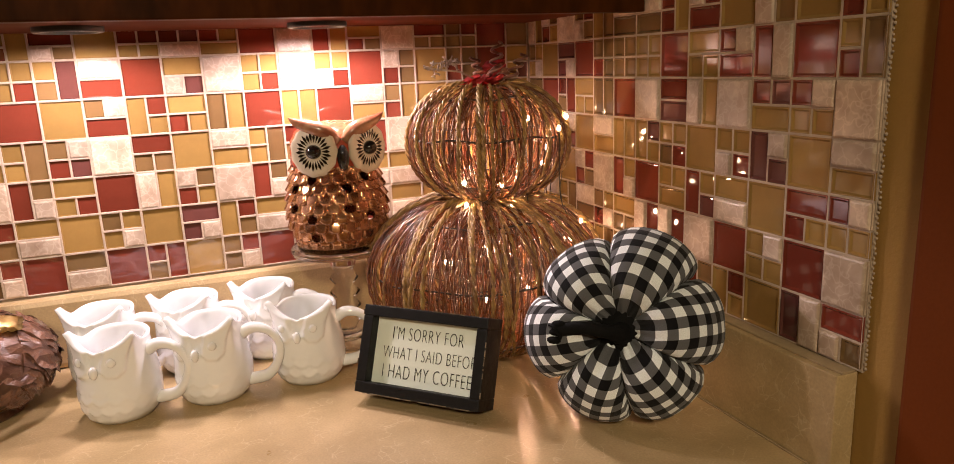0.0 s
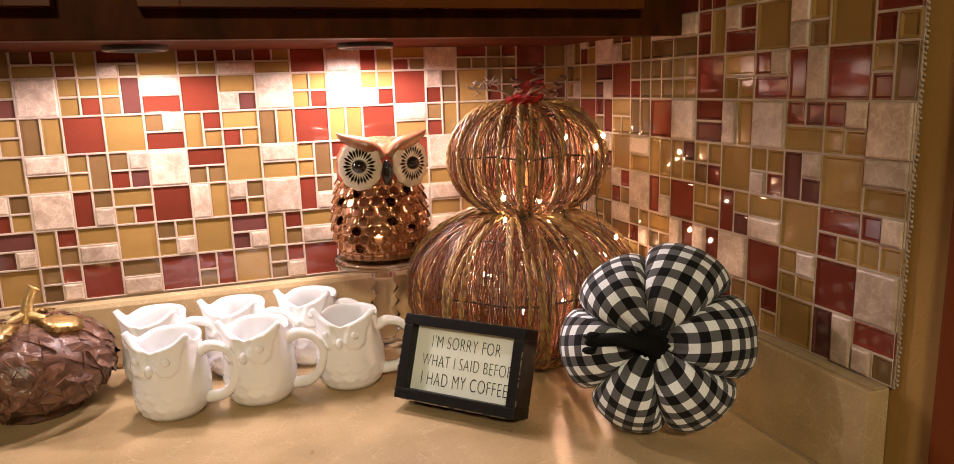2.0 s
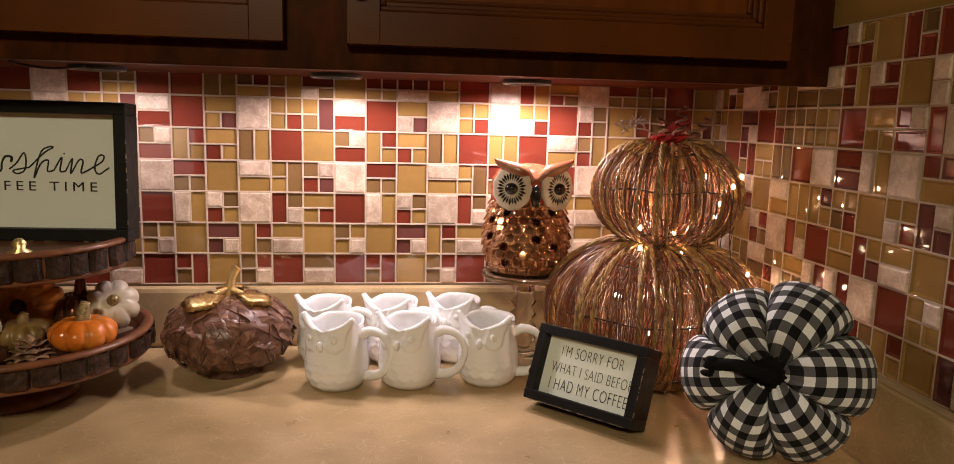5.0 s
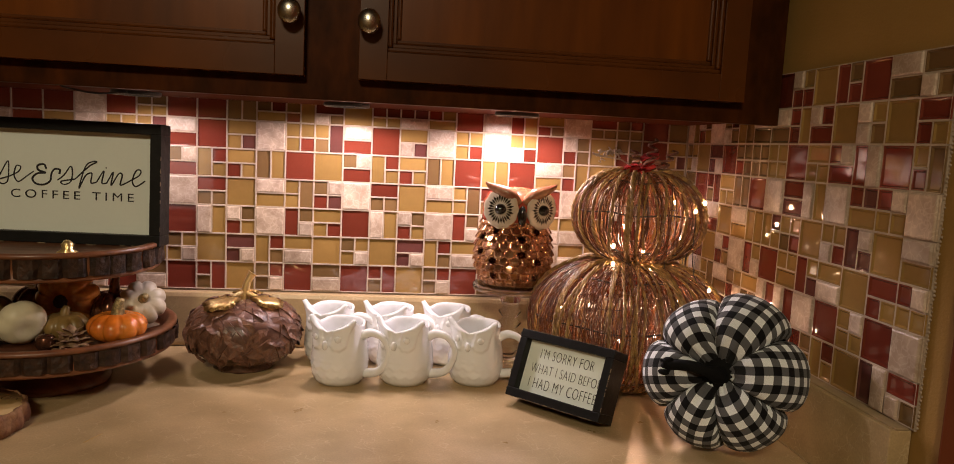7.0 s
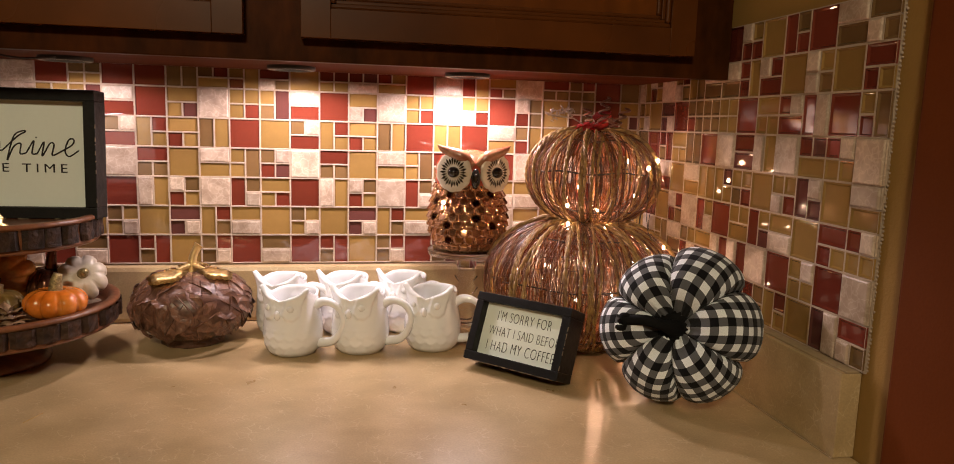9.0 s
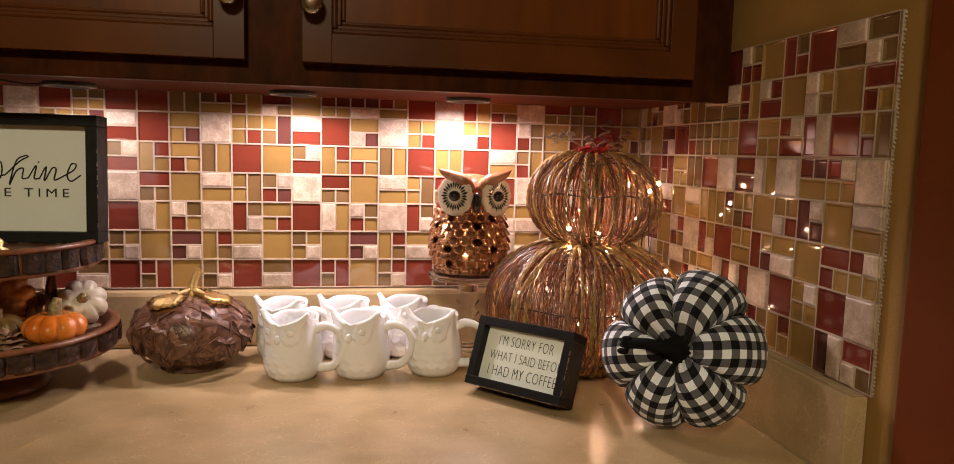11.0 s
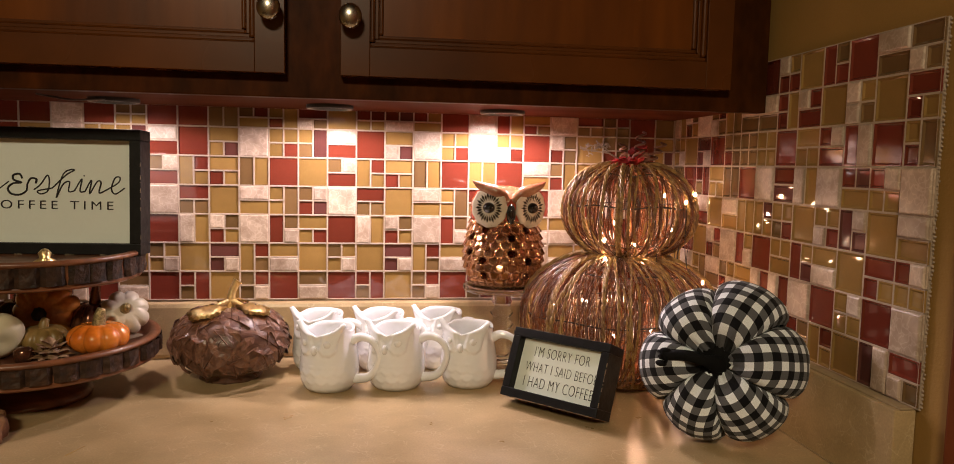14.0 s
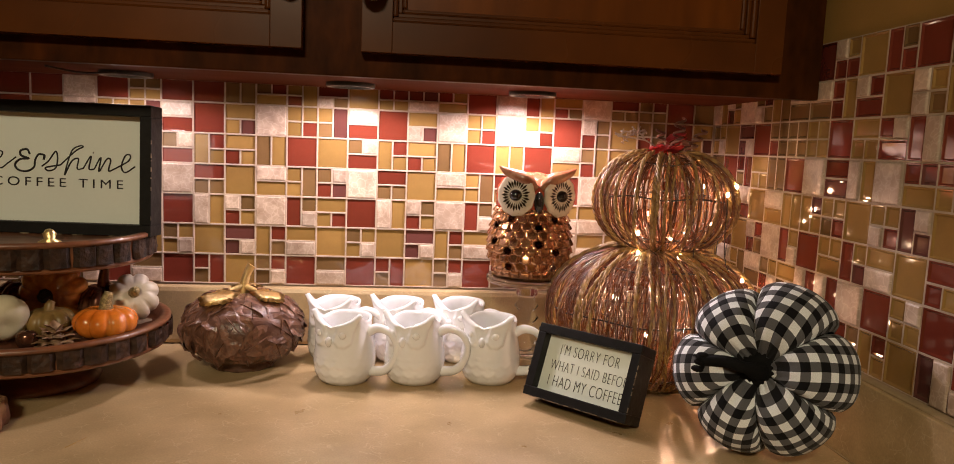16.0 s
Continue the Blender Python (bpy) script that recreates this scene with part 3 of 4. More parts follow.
def gingham_pumpkin():
    ob = base("gingham_pumpkin", (0, 0, 0), 0, "stuffed black and white gingham pumpkin leaning upright on the worktop", "pumpkin")
    R, H, lobes = 0.104, 0.062, 6
    rng = random.Random(3)
    starts = [0.0]
    for i in range(lobes):
        starts.append(starts[-1] + rng.uniform(0.95, 1.05))
    starts = [s / starts[-1] * 2 * math.pi + radians(-80) for s in starts]
    nu, nv = 22, 40
    for i in range(lobes):
        a0, a1 = starts[i], starts[i + 1]
        bm = bmesh.new()
        uv = bm.loops.layers.uv.new("cloth")
        swell = rng.uniform(0.96, 1.05)
        shift = rng.uniform(0, 0.0236), rng.uniform(0, 0.0236)
        grid, flat = [], {}
        for iu in range(nu + 1):
            u = -1 + 2 * iu / nu
            puff = max(0.0, 1 - abs(u) ** 2.4) ** 0.5
            col = []
            for iv in range(nv + 1):
                v = iv / nv
                lat = math.pi / 2 - math.pi * v
                ang = (a0 + a1) / 2 + (a1 - a0) / 2 * u * 0.995
                cl, sl = math.cos(lat), math.sin(lat)
                ring = abs(cl) ** 0.72
                rr = R * swell * ring * (0.82 + 0.18 * puff)
                zz = math.copysign(abs(sl) ** 0.9, sl) * H * (0.74 + 0.26 * puff) * (1 - 0.62 * math.exp(-(ring / 0.33) ** 2))
                wrinkle = 0.0016 * math.sin(9 * u + 2.3 * i) * math.exp(-((ring - 0.25) / 0.25) ** 2) + 0.0014 * math.sin(22 * v + 5 * i) * (1 - puff)
                p = Vector((rr * math.cos(ang), rr * math.sin(ang), zz + wrinkle))
                p += 0.0015 * noise.noise_vector(p * 28)
                w = bm.verts.new(p)
                flat[w] = (u * (a1 - a0) / 2 * R * 1.10 * ring + shift[0], v * 0.29 + shift[1])
                col.append(w)
            grid.append(col)
        for c0, c1 in zip(grid, grid[1:]):
            for k in range(nv):
                f = bm.faces.new((c0[k], c0[k + 1], c1[k + 1], c1[k]))
                for loop in f.loops:
                    loop[uv].uv = flat[loop.vert]
        part("fabric_panel", bm, GINGHAM, ob)
    stem = bmesh.new()
    way = smooth_line([(0, 0, 0.012), (0.002, -0.002, 0.034), (-0.012, 0.0, 0.046), (-0.032, 0.002, 0.050), (-0.056, -0.002, 0.052), (-0.060, -0.004, 0.053)], 6)
    tube(stem, way, lambda t: 0.018 - 0.031 * t if t < 0.35 else 0.0068 + 0.0040 * max(0, t - 0.8) / 0.2, 14)
    lathe(stem, [(0.030, 0.020), (0.026, 0.027), (0.015, 0.034), (0.002, 0.036)], 10, lambda a, r, z, k: ((r * (1 + 0.2 * math.cos(5 * a))) * math.cos(a), r * (1 + 0.2 * math.cos(5 * a)) * math.sin(a), z))
    for k in range(3):
        ball(stem, (-0.060 + 0.002 * k, -0.004 + 0.008 * (k - 1), 0.053), 0.006, 0, (1.3, 0.7, 0.8))
    part("stem", stem, FELT, ob, "crooked black felt stem")
    return ob


plaid = gingham_pumpkin()


def axis_pose(place, toward, spin):
    """z points along toward; spin turns about it, with x first lying level to the right."""
    z = Vector(toward).normalized()
    x = Vector((0, 0, 1)).cross(z).normalized()
    y = z.cross(x)
    m = Matrix((x, y, z)).transposed().to_4x4()
    return Matrix.Translation(place) @ m @ Matrix.Rotation(radians(spin), 4, "Z")


plaid.matrix_basis = axis_pose((0.817, -0.460, 0.1005), (-0.66, -0.74, 0.25), 0)


def wicker_body(thing, name, centre, rx, rz, ribs, vines, seed):
    """A cage of straw ropes and vines that run from pole to pole."""
    rng = random.Random(seed)
    body = part(name, bmesh.new(), VINE, thing)

    def way(a, out, drift, wob, lo=-1.42, hi=1.38, n=22):
        pts = []
        ph1, ph2 = rng.uniform(0, 6.3), rng.uniform(0, 6.3)
        for i in range(n):
            t = i / (n - 1)
            lat = lo + (hi - lo) * t
            ang = a + drift * math.sin(math.pi * t * 0.9 + 0.2) + wob * math.sin(5 * t + ph1)
            r = (rx + out) * math.cos(lat) ** 0.85 * (1 + 0.012 * math.sin(7 * t + ph2))
            z = (rz + out) * math.copysign(abs(math.sin(lat)) ** 0.95, math.sin(lat))
            if lat > 1.1:
                z -= 0.25 * rz * ((lat - 1.1) / 0.4) ** 2 * 0.4
            pts.append((centre[0] + r * math.cos(ang), centre[1] + r * math.sin(ang), max(centre[2] + z, 0.003)))
        return pts

    for i in range(ribs):
        a = 2 * math.pi * (i + rng.uniform(-0.6, 0.6)) / ribs
        rib = bmesh.new()
        path = way(a, rng.uniform(-0.003, 0.006), rng.uniform(-0.22, 0.22), rng.uniform(0.01, 0.06), n=84)
        strand_r = rng.uniform(0.0011, 0.0022)
        turns = rng.uniform(9, 13)
        for ph in (0, math.pi):
            twisted = []
            for j, p in enumerate(path):
                q = Vector(p) - Vector(centre)
                outward = q.normalized()
                side = Vector((-q.y, q.x, 0)).normalized() if q.xy.length > 1e-4 else Vector((1, 0, 0))
                w = turns * 2 * math.pi * j / len(path) + ph
                twisted.append(Vector(p) + strand_r * 0.8 * (math.cos(w) * side + math.sin(w) * outward))
            tube(rib, twisted, strand_r, 5)
        part("straw_rope", rib, STRAW, body)
    tangle = bmesh.new()
    for i in range(vines):
        a = rng.uniform(0, 2 * math.pi)
        tube(tangle, way(a, rng.uniform(-0.010, 0.003), rng.uniform(-0.35, 0.35), rng.uniform(0.02, 0.09), n=16), rng.uniform(0.0006, 0.0014), 4)
    ob = part("vine_tangle", tangle, VINE, body)
    ob["kind"] = "stuff"
    hoops = bmesh.new()
    for lat in (-0.75, 0.12, 0.85):
        r, z = (rx - 0.002) * math.cos(lat) ** 0.85, rz * math.sin(lat)
        tube(hoops, [(centre[0] + r * math.cos(k * math.pi / 24), centre[1] + r * math.sin(k * math.pi / 24), centre[2] + z + 0.002 * math.sin(k * 0.9)) for k in range(49)], 0.0012, 5)
    part("wire_hoop", hoops, WIRE, body, "dark wire hoop")
    return body


wicker = base("wicker_pumpkin", (0.768, -0.200, 0), 0, "two stacked wicker pumpkins of straw and vine with fairy lights inside", "pumpkin")
wicker_body(wicker, "lower_cage", (0, 0, 0.106), 0.152, 0.104, 64, 430, 11)
wicker_body(wicker, "upper_cage", (0.013, 0.0, 0.277), 0.101, 0.074, 44, 240, 12)
for k in range(7):
    rng = random.Random(40 + k)
    leaf, a = bmesh.new(), radians(140 + 40 * k)
    length, wide = rng.uniform(0.022, 0.034), rng.uniform(0.011, 0.016)
    ribs = []
    for j in range(7):
        t = j / 6
        w = wide * math.sin(math.pi * (0.12 + 0.86 * t)) * (1 + 0.25 * (j % 2))
        d = 0.004 + length * t
        zc = 0.342 + 0.009 * math.sin(2.2 * t + k) + 0.004 * k % 3
        c, s = math.cos(a), math.sin(a)
        ribs.append([leaf.verts.new((0.004 + d * c - q * w * s, -0.012 + d * s + q * w * c, zc + 0.004 * abs(q))) for q in (-1, 0, 1)])
    for r0, r1 in zip(ribs, ribs[1:]):
        for q in (0, 1):
            leaf.faces.new((r0[q], r0[q + 1], r1[q + 1], r1[q]))
    bmesh.ops.solidify(leaf, geom=leaf.faces[:], thickness=0.0008)
    part("leaf", leaf, RED_LEAF, wicker, "red fabric leaf")
for k, (x, y, lean, r, h) in enumerate(((0.018, -0.018, 0.004, 0.009, 0.058), (0.030, -0.014, 0.030, 0.0085, 0.042), (0.010, 0.004, -0.010, 0.007, 0.040))):
    coil = bmesh.new()
    tube(coil, [(x + lean * t + r * (1 - 0.3 * t) * math.cos(26 * t + k), y + r * (1 - 0.3 * t) * math.sin(26 * t + k), 0.342 + h * t) for t in [i / 90 for i in range(91)]], 0.0018, 7)
    part("tendril", coil, TWIG, wicker, "curled rusty tendril")
for k in range(2):
    rng = random.Random(70 + k)
    sprig = bmesh.new()
    for _ in range(34):
        t = rng.random()
        p = Vector((-0.030 - 0.040 * t + 0.004 * k, -0.020 + 0.006 * k, 0.368 + 0.010 * math.sin(3 * t + k)))
        q = p + Vector((rng.uniform(-0.007, 0.005), rng.uniform(-0.006, 0.006), rng.uniform(-0.005, 0.008)))
        tube(sprig, [p, (p + q) / 2 + Vector((0, 0, 0.001)), q], 0.0009, 4)
    tube(sprig, [(0.0, -0.012, 0.352), (-0.03, -0.02, 0.366), (-0.072 + 0.004 * k, -0.02 + 0.006 * k, 0.371)], 0.0012, 5)
    part("sprig", sprig, SPRIG, wicker, "pale dry sprig")
part("stem", tube(bmesh.new(), smooth_line([(0.012, 0, 0.335), (0.018, 0.004, 0.352), (0.030, 0.004, 0.366), (0.046, 0.0, 0.362)]), lambda t: 0.008 - 0.004 * t, 9), TWIG, wicker)

# fairy lights
BULBS = [(-0.085, -0.095, 0.150), (-0.040, -0.105, 0.100), (0.010, -0.115, 0.110), (0.060, -0.085, 0.115), (0.090, -0.075, 0.155), (-0.060, -0.10, 0.060),
         (-0.040, -0.050, 0.206), (0.016, -0.062, 0.203), (0.045, -0.035, 0.203), (-0.045, -0.060, 0.235), (-0.005, -0.080, 0.232), (0.060, -0.060, 0.250),
         (0.030, -0.065, 0.285), (0.075, -0.085, 0.045), (-0.100, 0.02, 0.120), (0.105, 0.04, 0.130), (0.02, 0.09, 0.25), (0.115, -0.03, 0.140), (0.035, -0.035, 0.200), (0.130, 0.01, 0.09), (0.095, 0.0, 0.262), (0.068, -0.050, 0.243), (0.080, 0.02, 0.300), (0.085, -0.10, 0.018),
         (0.152, -0.045, 0.105), (0.132, -0.088, 0.090), (0.147, -0.010, 0.150), (0.114, -0.060, 0.170), (0.112, -0.030, 0.275), (0.115, -0.010, 0.255),
         (0.100, -0.050, 0.305), (0.113, 0.020, 0.285), (0.145, 0.045, 0.120), (0.068, -0.090, 0.295), (0.128, -0.070, 0.140), (0.156, 0.0, 0.085)]
lights = base("fairy_lights", (0.768, -0.200, 0.0), 0, "string of tiny warm fairy lights wound through the wicker pumpkins", "lights")
string = []
for a, b in zip(BULBS, BULBS[1:]):
    mid = (Vector(a) + Vector(b)) / 2 * 0.85 + Vector((0, 0, 0.01))
    string += [Vector(a), mid]
part("wire", tube(bmesh.new(), smooth_line(string + [Vector(BULBS[-1])], 5), 0.0007, 4), WIRE, lights)
for p in BULBS:
    part("bulb", ball(bmesh.new(), p, 0.0023, 0, (1, 1, 1.5), 8, 6), BULB, lights)
for p in [BULBS[k] for k in (0, 2, 4, 10, 12, 15, 16, 19, 25, 28)]:
    lamp("fairy_glow", "POINT", (0.768 + 0.7 * p[0], -0.2 + 0.7 * p[1], p[2] + 0.005), 0.29, 0.0022, (1.0, 0.55, 0.34))


def owl_lantern():
    """A copper-glazed owl with rows of scales, pierced openings, plate-like eyes and ear tufts."""
    ob = base("owl_lantern", (0, 0, 0), 0, "copper-glazed ceramic owl lantern with round cream eyes on a glass stand", "lantern")
    prof = [(0.040, 0.0), (0.050, 0.001), (0.057, 0.010), (0.0640, 0.026), (0.0670, 0.046), (0.0655, 0.066), (0.0620, 0.084), (0.0575, 0.102), (0.0550, 0.112), (0.0550, 0.128), (0.0530, 0.142), (0.046, 0.154), (0.030, 0.162), (0.010, 0.165), (0.001, 0.1652)]

    def radius_at(z):
        for (r0, z0), (r1, z1) in zip(prof, prof[1:]):
            if z0 <= z <= z1:
                return r0 + (r1 - r0) * (z - z0) / (z1 - z0)
        return prof[0][0]

    count, tall, low, high = 22, 0.0126, 0.001, 0.110

    def scale_at(a, z):
        """Relief of the scales at an angle and height, and the row and number of the scale."""
        row = (z - low) / tall
        for n in (math.floor(row), math.floor(row) - 1):
            s = a / (2 * math.pi) * count + 0.5 * (n % 2)
            across = 2 * (s - math.floor(s)) - 1
            t = row - n - 0.42 * abs(across) ** 3.5
            if t >= 0:
                lip = max(0.0, 1 - t / 1.3) ** 0.8
                return lip * min(1.0, t / 0.10 + 0.05) * (1 - abs(across) ** 6), n, int(s) % count, across, t
        return 0.0, 0, 0, 0.0, 0.0

    bm = bmesh.new()
    around, up = 264, 112
    rings = []
    for k in range(up + 1):
        z = high * k / up
        ring = []
        for i in range(around):
            a = 2 * math.pi * i / around
            r = radius_at(z) - 0.0030 + 0.0078 * scale_at(a, z)[0]
            ring.append(bm.verts.new((r * math.cos(a), r * math.sin(a) * 0.96, z)))
        rings.append(ring)
    for k in range(up):
        for i in range(around):
            _, n, s, across, t = scale_at(2 * math.pi * (i + 0.5) / around, high * (k + 0.5) / up)
            pierced = n in (1, 3, 4, 6, 7) and (s + 2 * n) % 4 == 0
            if not (pierced and (across / 0.72) ** 2 + ((t - 0.50) / 0.46) ** 2 < 1):
                bm.faces.new((rings[k][i], rings[k][(i + 1) % around], rings[k + 1][(i + 1) % around], rings[k + 1][i]))
    bm.faces.new(rings[0][::-1])
    part("body", bm, COPPER, ob, "pierced copper scales")
    lathe_head = lathe(bmesh.new(), [(0.050, 0.104)] + prof[8:], 96, lambda a, r, z, k: ((r + 0.0010 * math.sin(18 * a + math.pi * (k % 2))) * math.cos(a) * 1.02, r * math.sin(a) * 0.94, z + 0.0008 * math.sin(16 * a + math.pi * (k % 2))))
    part("head", lathe_head, OWL_RED, ob, "red-orange glazed head")
    for side in (-1, 1):
        m = Matrix.Translation((side * 0.0340, -0.0455, 0.1315)) @ pose(0, 0, 0, 90, 0, side * 24) @ Matrix.Diagonal((1.02, 1.02, 1, 1))
        dish = [(0.0270, -0.006), (0.0300, -0.001), (0.0300, 0.0016), (0.0285, 0.0032), (0.0250, 0.0040), (0.0160, 0.0048), (0.001, 0.0050)]
        eye = part("eye", lathe(bmesh.new(), dish, 72, lambda a, r, z, k: (r * math.cos(a) * (1 + 0.02 * math.cos(11 * a)) * 0.95, r * math.sin(a) * (1 + 0.02 * math.cos(11 * a)) * 1.06, z), 0, m), CREAM, ob, "cream glazed eye disc")
        part("pupil", ball(bmesh.new(), m @ Vector((0, 0, 0.0045)), 0.0100, 0, (1, 1, 0.9), 18, 12), BLACK_GLAZE, eye, "glossy black pupil")
        marks = bmesh.new()
        for k in range(26):
            a = 2 * math.pi * k / 26
            r0, r1, w = 0.0105, (0.0235 if k % 2 else 0.0215), 0.0018
            c, q = math.cos(a), math.sin(a)
            mid = r0 + 0.6 * (r1 - r0)
            ring = [(r0, 0.0), (mid, -w), (r1, 0.0), (mid, w)]
            marks.faces.new([marks.verts.new(m @ Vector(((d * c - e * q) * 0.95, (d * q + e * c) * 1.06, 0.00535 - 0.045 * max(0, d - 0.0150)))) for d, e in ring])
        part("painted_lash", marks, BLACK_GLAZE, eye, "thin black painted strokes", smooth=False)
        ear = [Vector((side * 0.004, -0.049, 0.141)), Vector((side * 0.018, -0.047, 0.154)), Vector((side * 0.038, -0.042, 0.162)), Vector((side * 0.052, -0.039, 0.168)), Vector((side * 0.0605, -0.037, 0.1745))]
        part("ear", tube(bmesh.new(), smooth_line(ear, 5), lambda t: 0.0150 * (1 - t) ** 0.8 * min(1, 0.35 + 2 * t) + 0.0006, 12), EAR, ob, "brown pointed ear tuft")
    part("beak", ball(bmesh.new(), (0, -0.0535, 0.121), 0.0098, 0, (0.78, 0.9, 1.75), 16, 12), BLACK_GLAZE, ob, "glossy black beak")
    return ob


OWL = (0.598, -0.102)
owl = owl_lantern()
owl.matrix_basis = pose(OWL[0], OWL[1], 0.1440, 0, 0, 2)
stand = base("glass_stand", (OWL[0], OWL[1], 0.0005), 0, "clear turned glass candle stand with a wide flat plate", "stand")
part("stem", lathe(bmesh.new(), [(0.040, 0), (0.040, 0.004), (0.024, 0.010), (0.012, 0.020), (0.014, 0.026), (0.021, 0.036), (0.012, 0.045), (0.021, 0.054), (0.012, 0.064), (0.021, 0.074), (0.012, 0.084), (0.020, 0.094),
                                 (0.012, 0.104), (0.018, 0.114), (0.017, 0.124), (0.022, 0.1295)], 40), GLASS, stand)
part("plate", lathe(bmesh.new(), [(0.022, 0.130), (0.050, 0.1305), (0.066, 0.133), (0.0675, 0.138), (0.066, 0.1425), (0.062, 0.1428), (0.001, 0.1428)], 48), GLASS, stand, "clear glass plate")


def leaf_mesh(length, wide, rise, curl, name):
    """A pointed leaf with a raised middle rib, lying along x."""
    bm = bmesh.new()
    ribs = []
    for j in range(7):
        t = j / 6
        w = wide * math.sin(math.pi * (0.08 + 0.92 * t)) ** 0.9
        ribs.append([bm.verts.new((length * (t - 0.5), q * w, rise * (1 - 0.55 * abs(q)) * (0.35 + 0.65 * math.sin(math.pi * t)) - curl * (2 * t - 1) ** 2 - 0.35 * wide * wide * q * q / 0.09)) for q in (-1, -0.5, 0, 0.5, 1)])
    for r0, r1 in zip(ribs, ribs[1:]):
        for q in range(4):
            bm.faces.new((r0[q], r1[q], r1[q + 1], r0[q + 1]))
    mesh = bpy.data.meshes.new(name)
    bm.to_mesh(mesh)
    bm.free()
    for f in mesh.polygons:
        f.use_smooth = True
    return mesh


def carved_jar():
    ob = base("carved_pumpkin_jar", (0, 0, 0), 0, "squat bronze resin pumpkin jar with carved leaves and a gold stem", "jar")
    prof = [(0.045, 0), (0.048, 0.003), (0.044, 0.010), (0.060, 0.018), (0.078, 0.032), (0.088, 0.050), (0.0895, 0.066), (0.083, 0.084), (0.070, 0.098), (0.050, 0.108), (0.025, 0.112), (0.001, 0.112)]
    rng = random.Random(8)
    body = part("body", lathe(bmesh.new(), prof, 64, lambda a, r, z, k: ((r + 0.0012 * math.sin(9 * a + 3 * k)) * math.cos(a), (r + 0.0012 * math.sin(9 * a + 3 * k)) * math.sin(a), z)), CARVED, ob)
    bm = bmesh.new()
    ribs = []
    for j in range(10):
        t = j / 9
        w = 0.0230 * math.sin(math.pi * (0.04 + 0.96 * t ** 0.85)) ** 0.8 * (1 + 0.05 * (j % 2))
        row = []
        for q in (-1, -0.72, -0.36, -0.05, 0, 0.05, 0.36, 0.72, 1):
            up = 0.0027 + 0.0040 * abs(q) ** 1.6 * math.sin(math.pi * t) + (0.0034 if q == 0 else 0) - 0.0056 * (2 * t - 1) ** 2 + 0.0004 * t ** 3 - 0.0024 * q * q + 0.0007 * math.sin(18 * t - 6 * abs(q))
            row.append(bm.verts.new((0.058 * (t - 0.5), q * w, up)))
        ribs.append(row)
    for r0, r1 in zip(ribs, ribs[1:]):
        for q in range(8):
            bm.faces.new((r0[q], r1[q], r1[q + 1], r0[q + 1]))
    bmesh.ops.recalc_face_normals(bm, faces=bm.faces[:])
    mesh = bpy.data.meshes.new("leaf")
    bm.to_mesh(mesh)
    bm.free()
    mesh.materials.append(CARVED)
    for row, (r, z, tilt, n) in enumerate(((0.081, 0.040, -24, 11), (0.0865, 0.056, -4, 11), (0.0850, 0.070, 18, 11), (0.076, 0.086, 42, 10), (0.060, 0.099, 64, 8), (0.040, 0.107, 78, 6))):
        for k in range(n):
            a = 2 * math.pi * (k + 0.5 * (row % 2) + rng.uniform(-0.14, 0.14)) / n
            leaf = new("leaf", mesh)
            leaf.parent = body
            leaf.matrix_basis = Matrix.Rotation(a, 4, "Z") @ Matrix.Translation((r - 0.0015, 0, z)) @ Matrix.Rotation(radians(90 - tilt), 4, "Y") @ Matrix.Rotation(radians(rng.choice((0, 0, 32, -32, 52, -52)) + rng.uniform(-10, 10)), 4, "Z") @ pose(0, 0, 0, rng.uniform(-6, 6), rng.uniform(-5, 5), 0)
    stem = bmesh.new()
    tube(stem, smooth_line([(0.0, 0, 0.108), (0.001, 0, 0.124), (0.004, 0.0, 0.138), (0.010, 0.0, 0.150), (0.012, 0, 0.153)], 6), lambda t: 0.0085 - 0.0035 * math.sin(math.pi * t * 0.8) + 0.0015 * t, 12)
    for ang, length in ((200, 0.040), (-45, 0.036), (80, 0.03), (-10, 0.025)):
        c, s = math.cos(radians(ang)), math.sin(radians(ang))
        tube(stem, smooth_line([(0, 0, 0.122), (0.4 * length * c, 0.4 * length * s, 0.118), (length * c, length * s, 0.111)], 5), lambda t: 0.0055 - 0.003 * t, 8)
    part("stem", stem, GOLD, ob, "forked gold stem")
    for ang, dist, size in ((215, 0.050, 0.030), (-48, 0.046, 0.027), (75, 0.045, 0.025)):
        bm = bmesh.new()
        centre = bm.verts.new((0, 0, 0.003))
        rings = []
        for q in (0.5, 1.0):
            rings.append([bm.verts.new((q * size * (0.78 + 0.22 * abs(math.cos(2.5 * a))) * (1 + 0.07 * (k % 2)) * math.cos(a), q * size * (0.78 + 0.22 * abs(math.cos(2.5 * a))) * (1 + 0.07 * (k % 2)) * math.sin(a), 0.003 * (1 - q) + 0.0022 * (k % 2) - 0.004 * q * q))
                          for k, a in enumerate([2 * math.pi * i / 36 for i in range(36)])])
        for i in range(36):
            bm.faces.new((centre, rings[0][i], rings[0][(i + 1) % 36]))
            bm.faces.new((rings[0][i], rings[1][i], rings[1][(i + 1) % 36], rings[0][(i + 1) % 36]))
        bmesh.ops.solidify(bm, geom=bm.faces[:], thickness=0.0015)
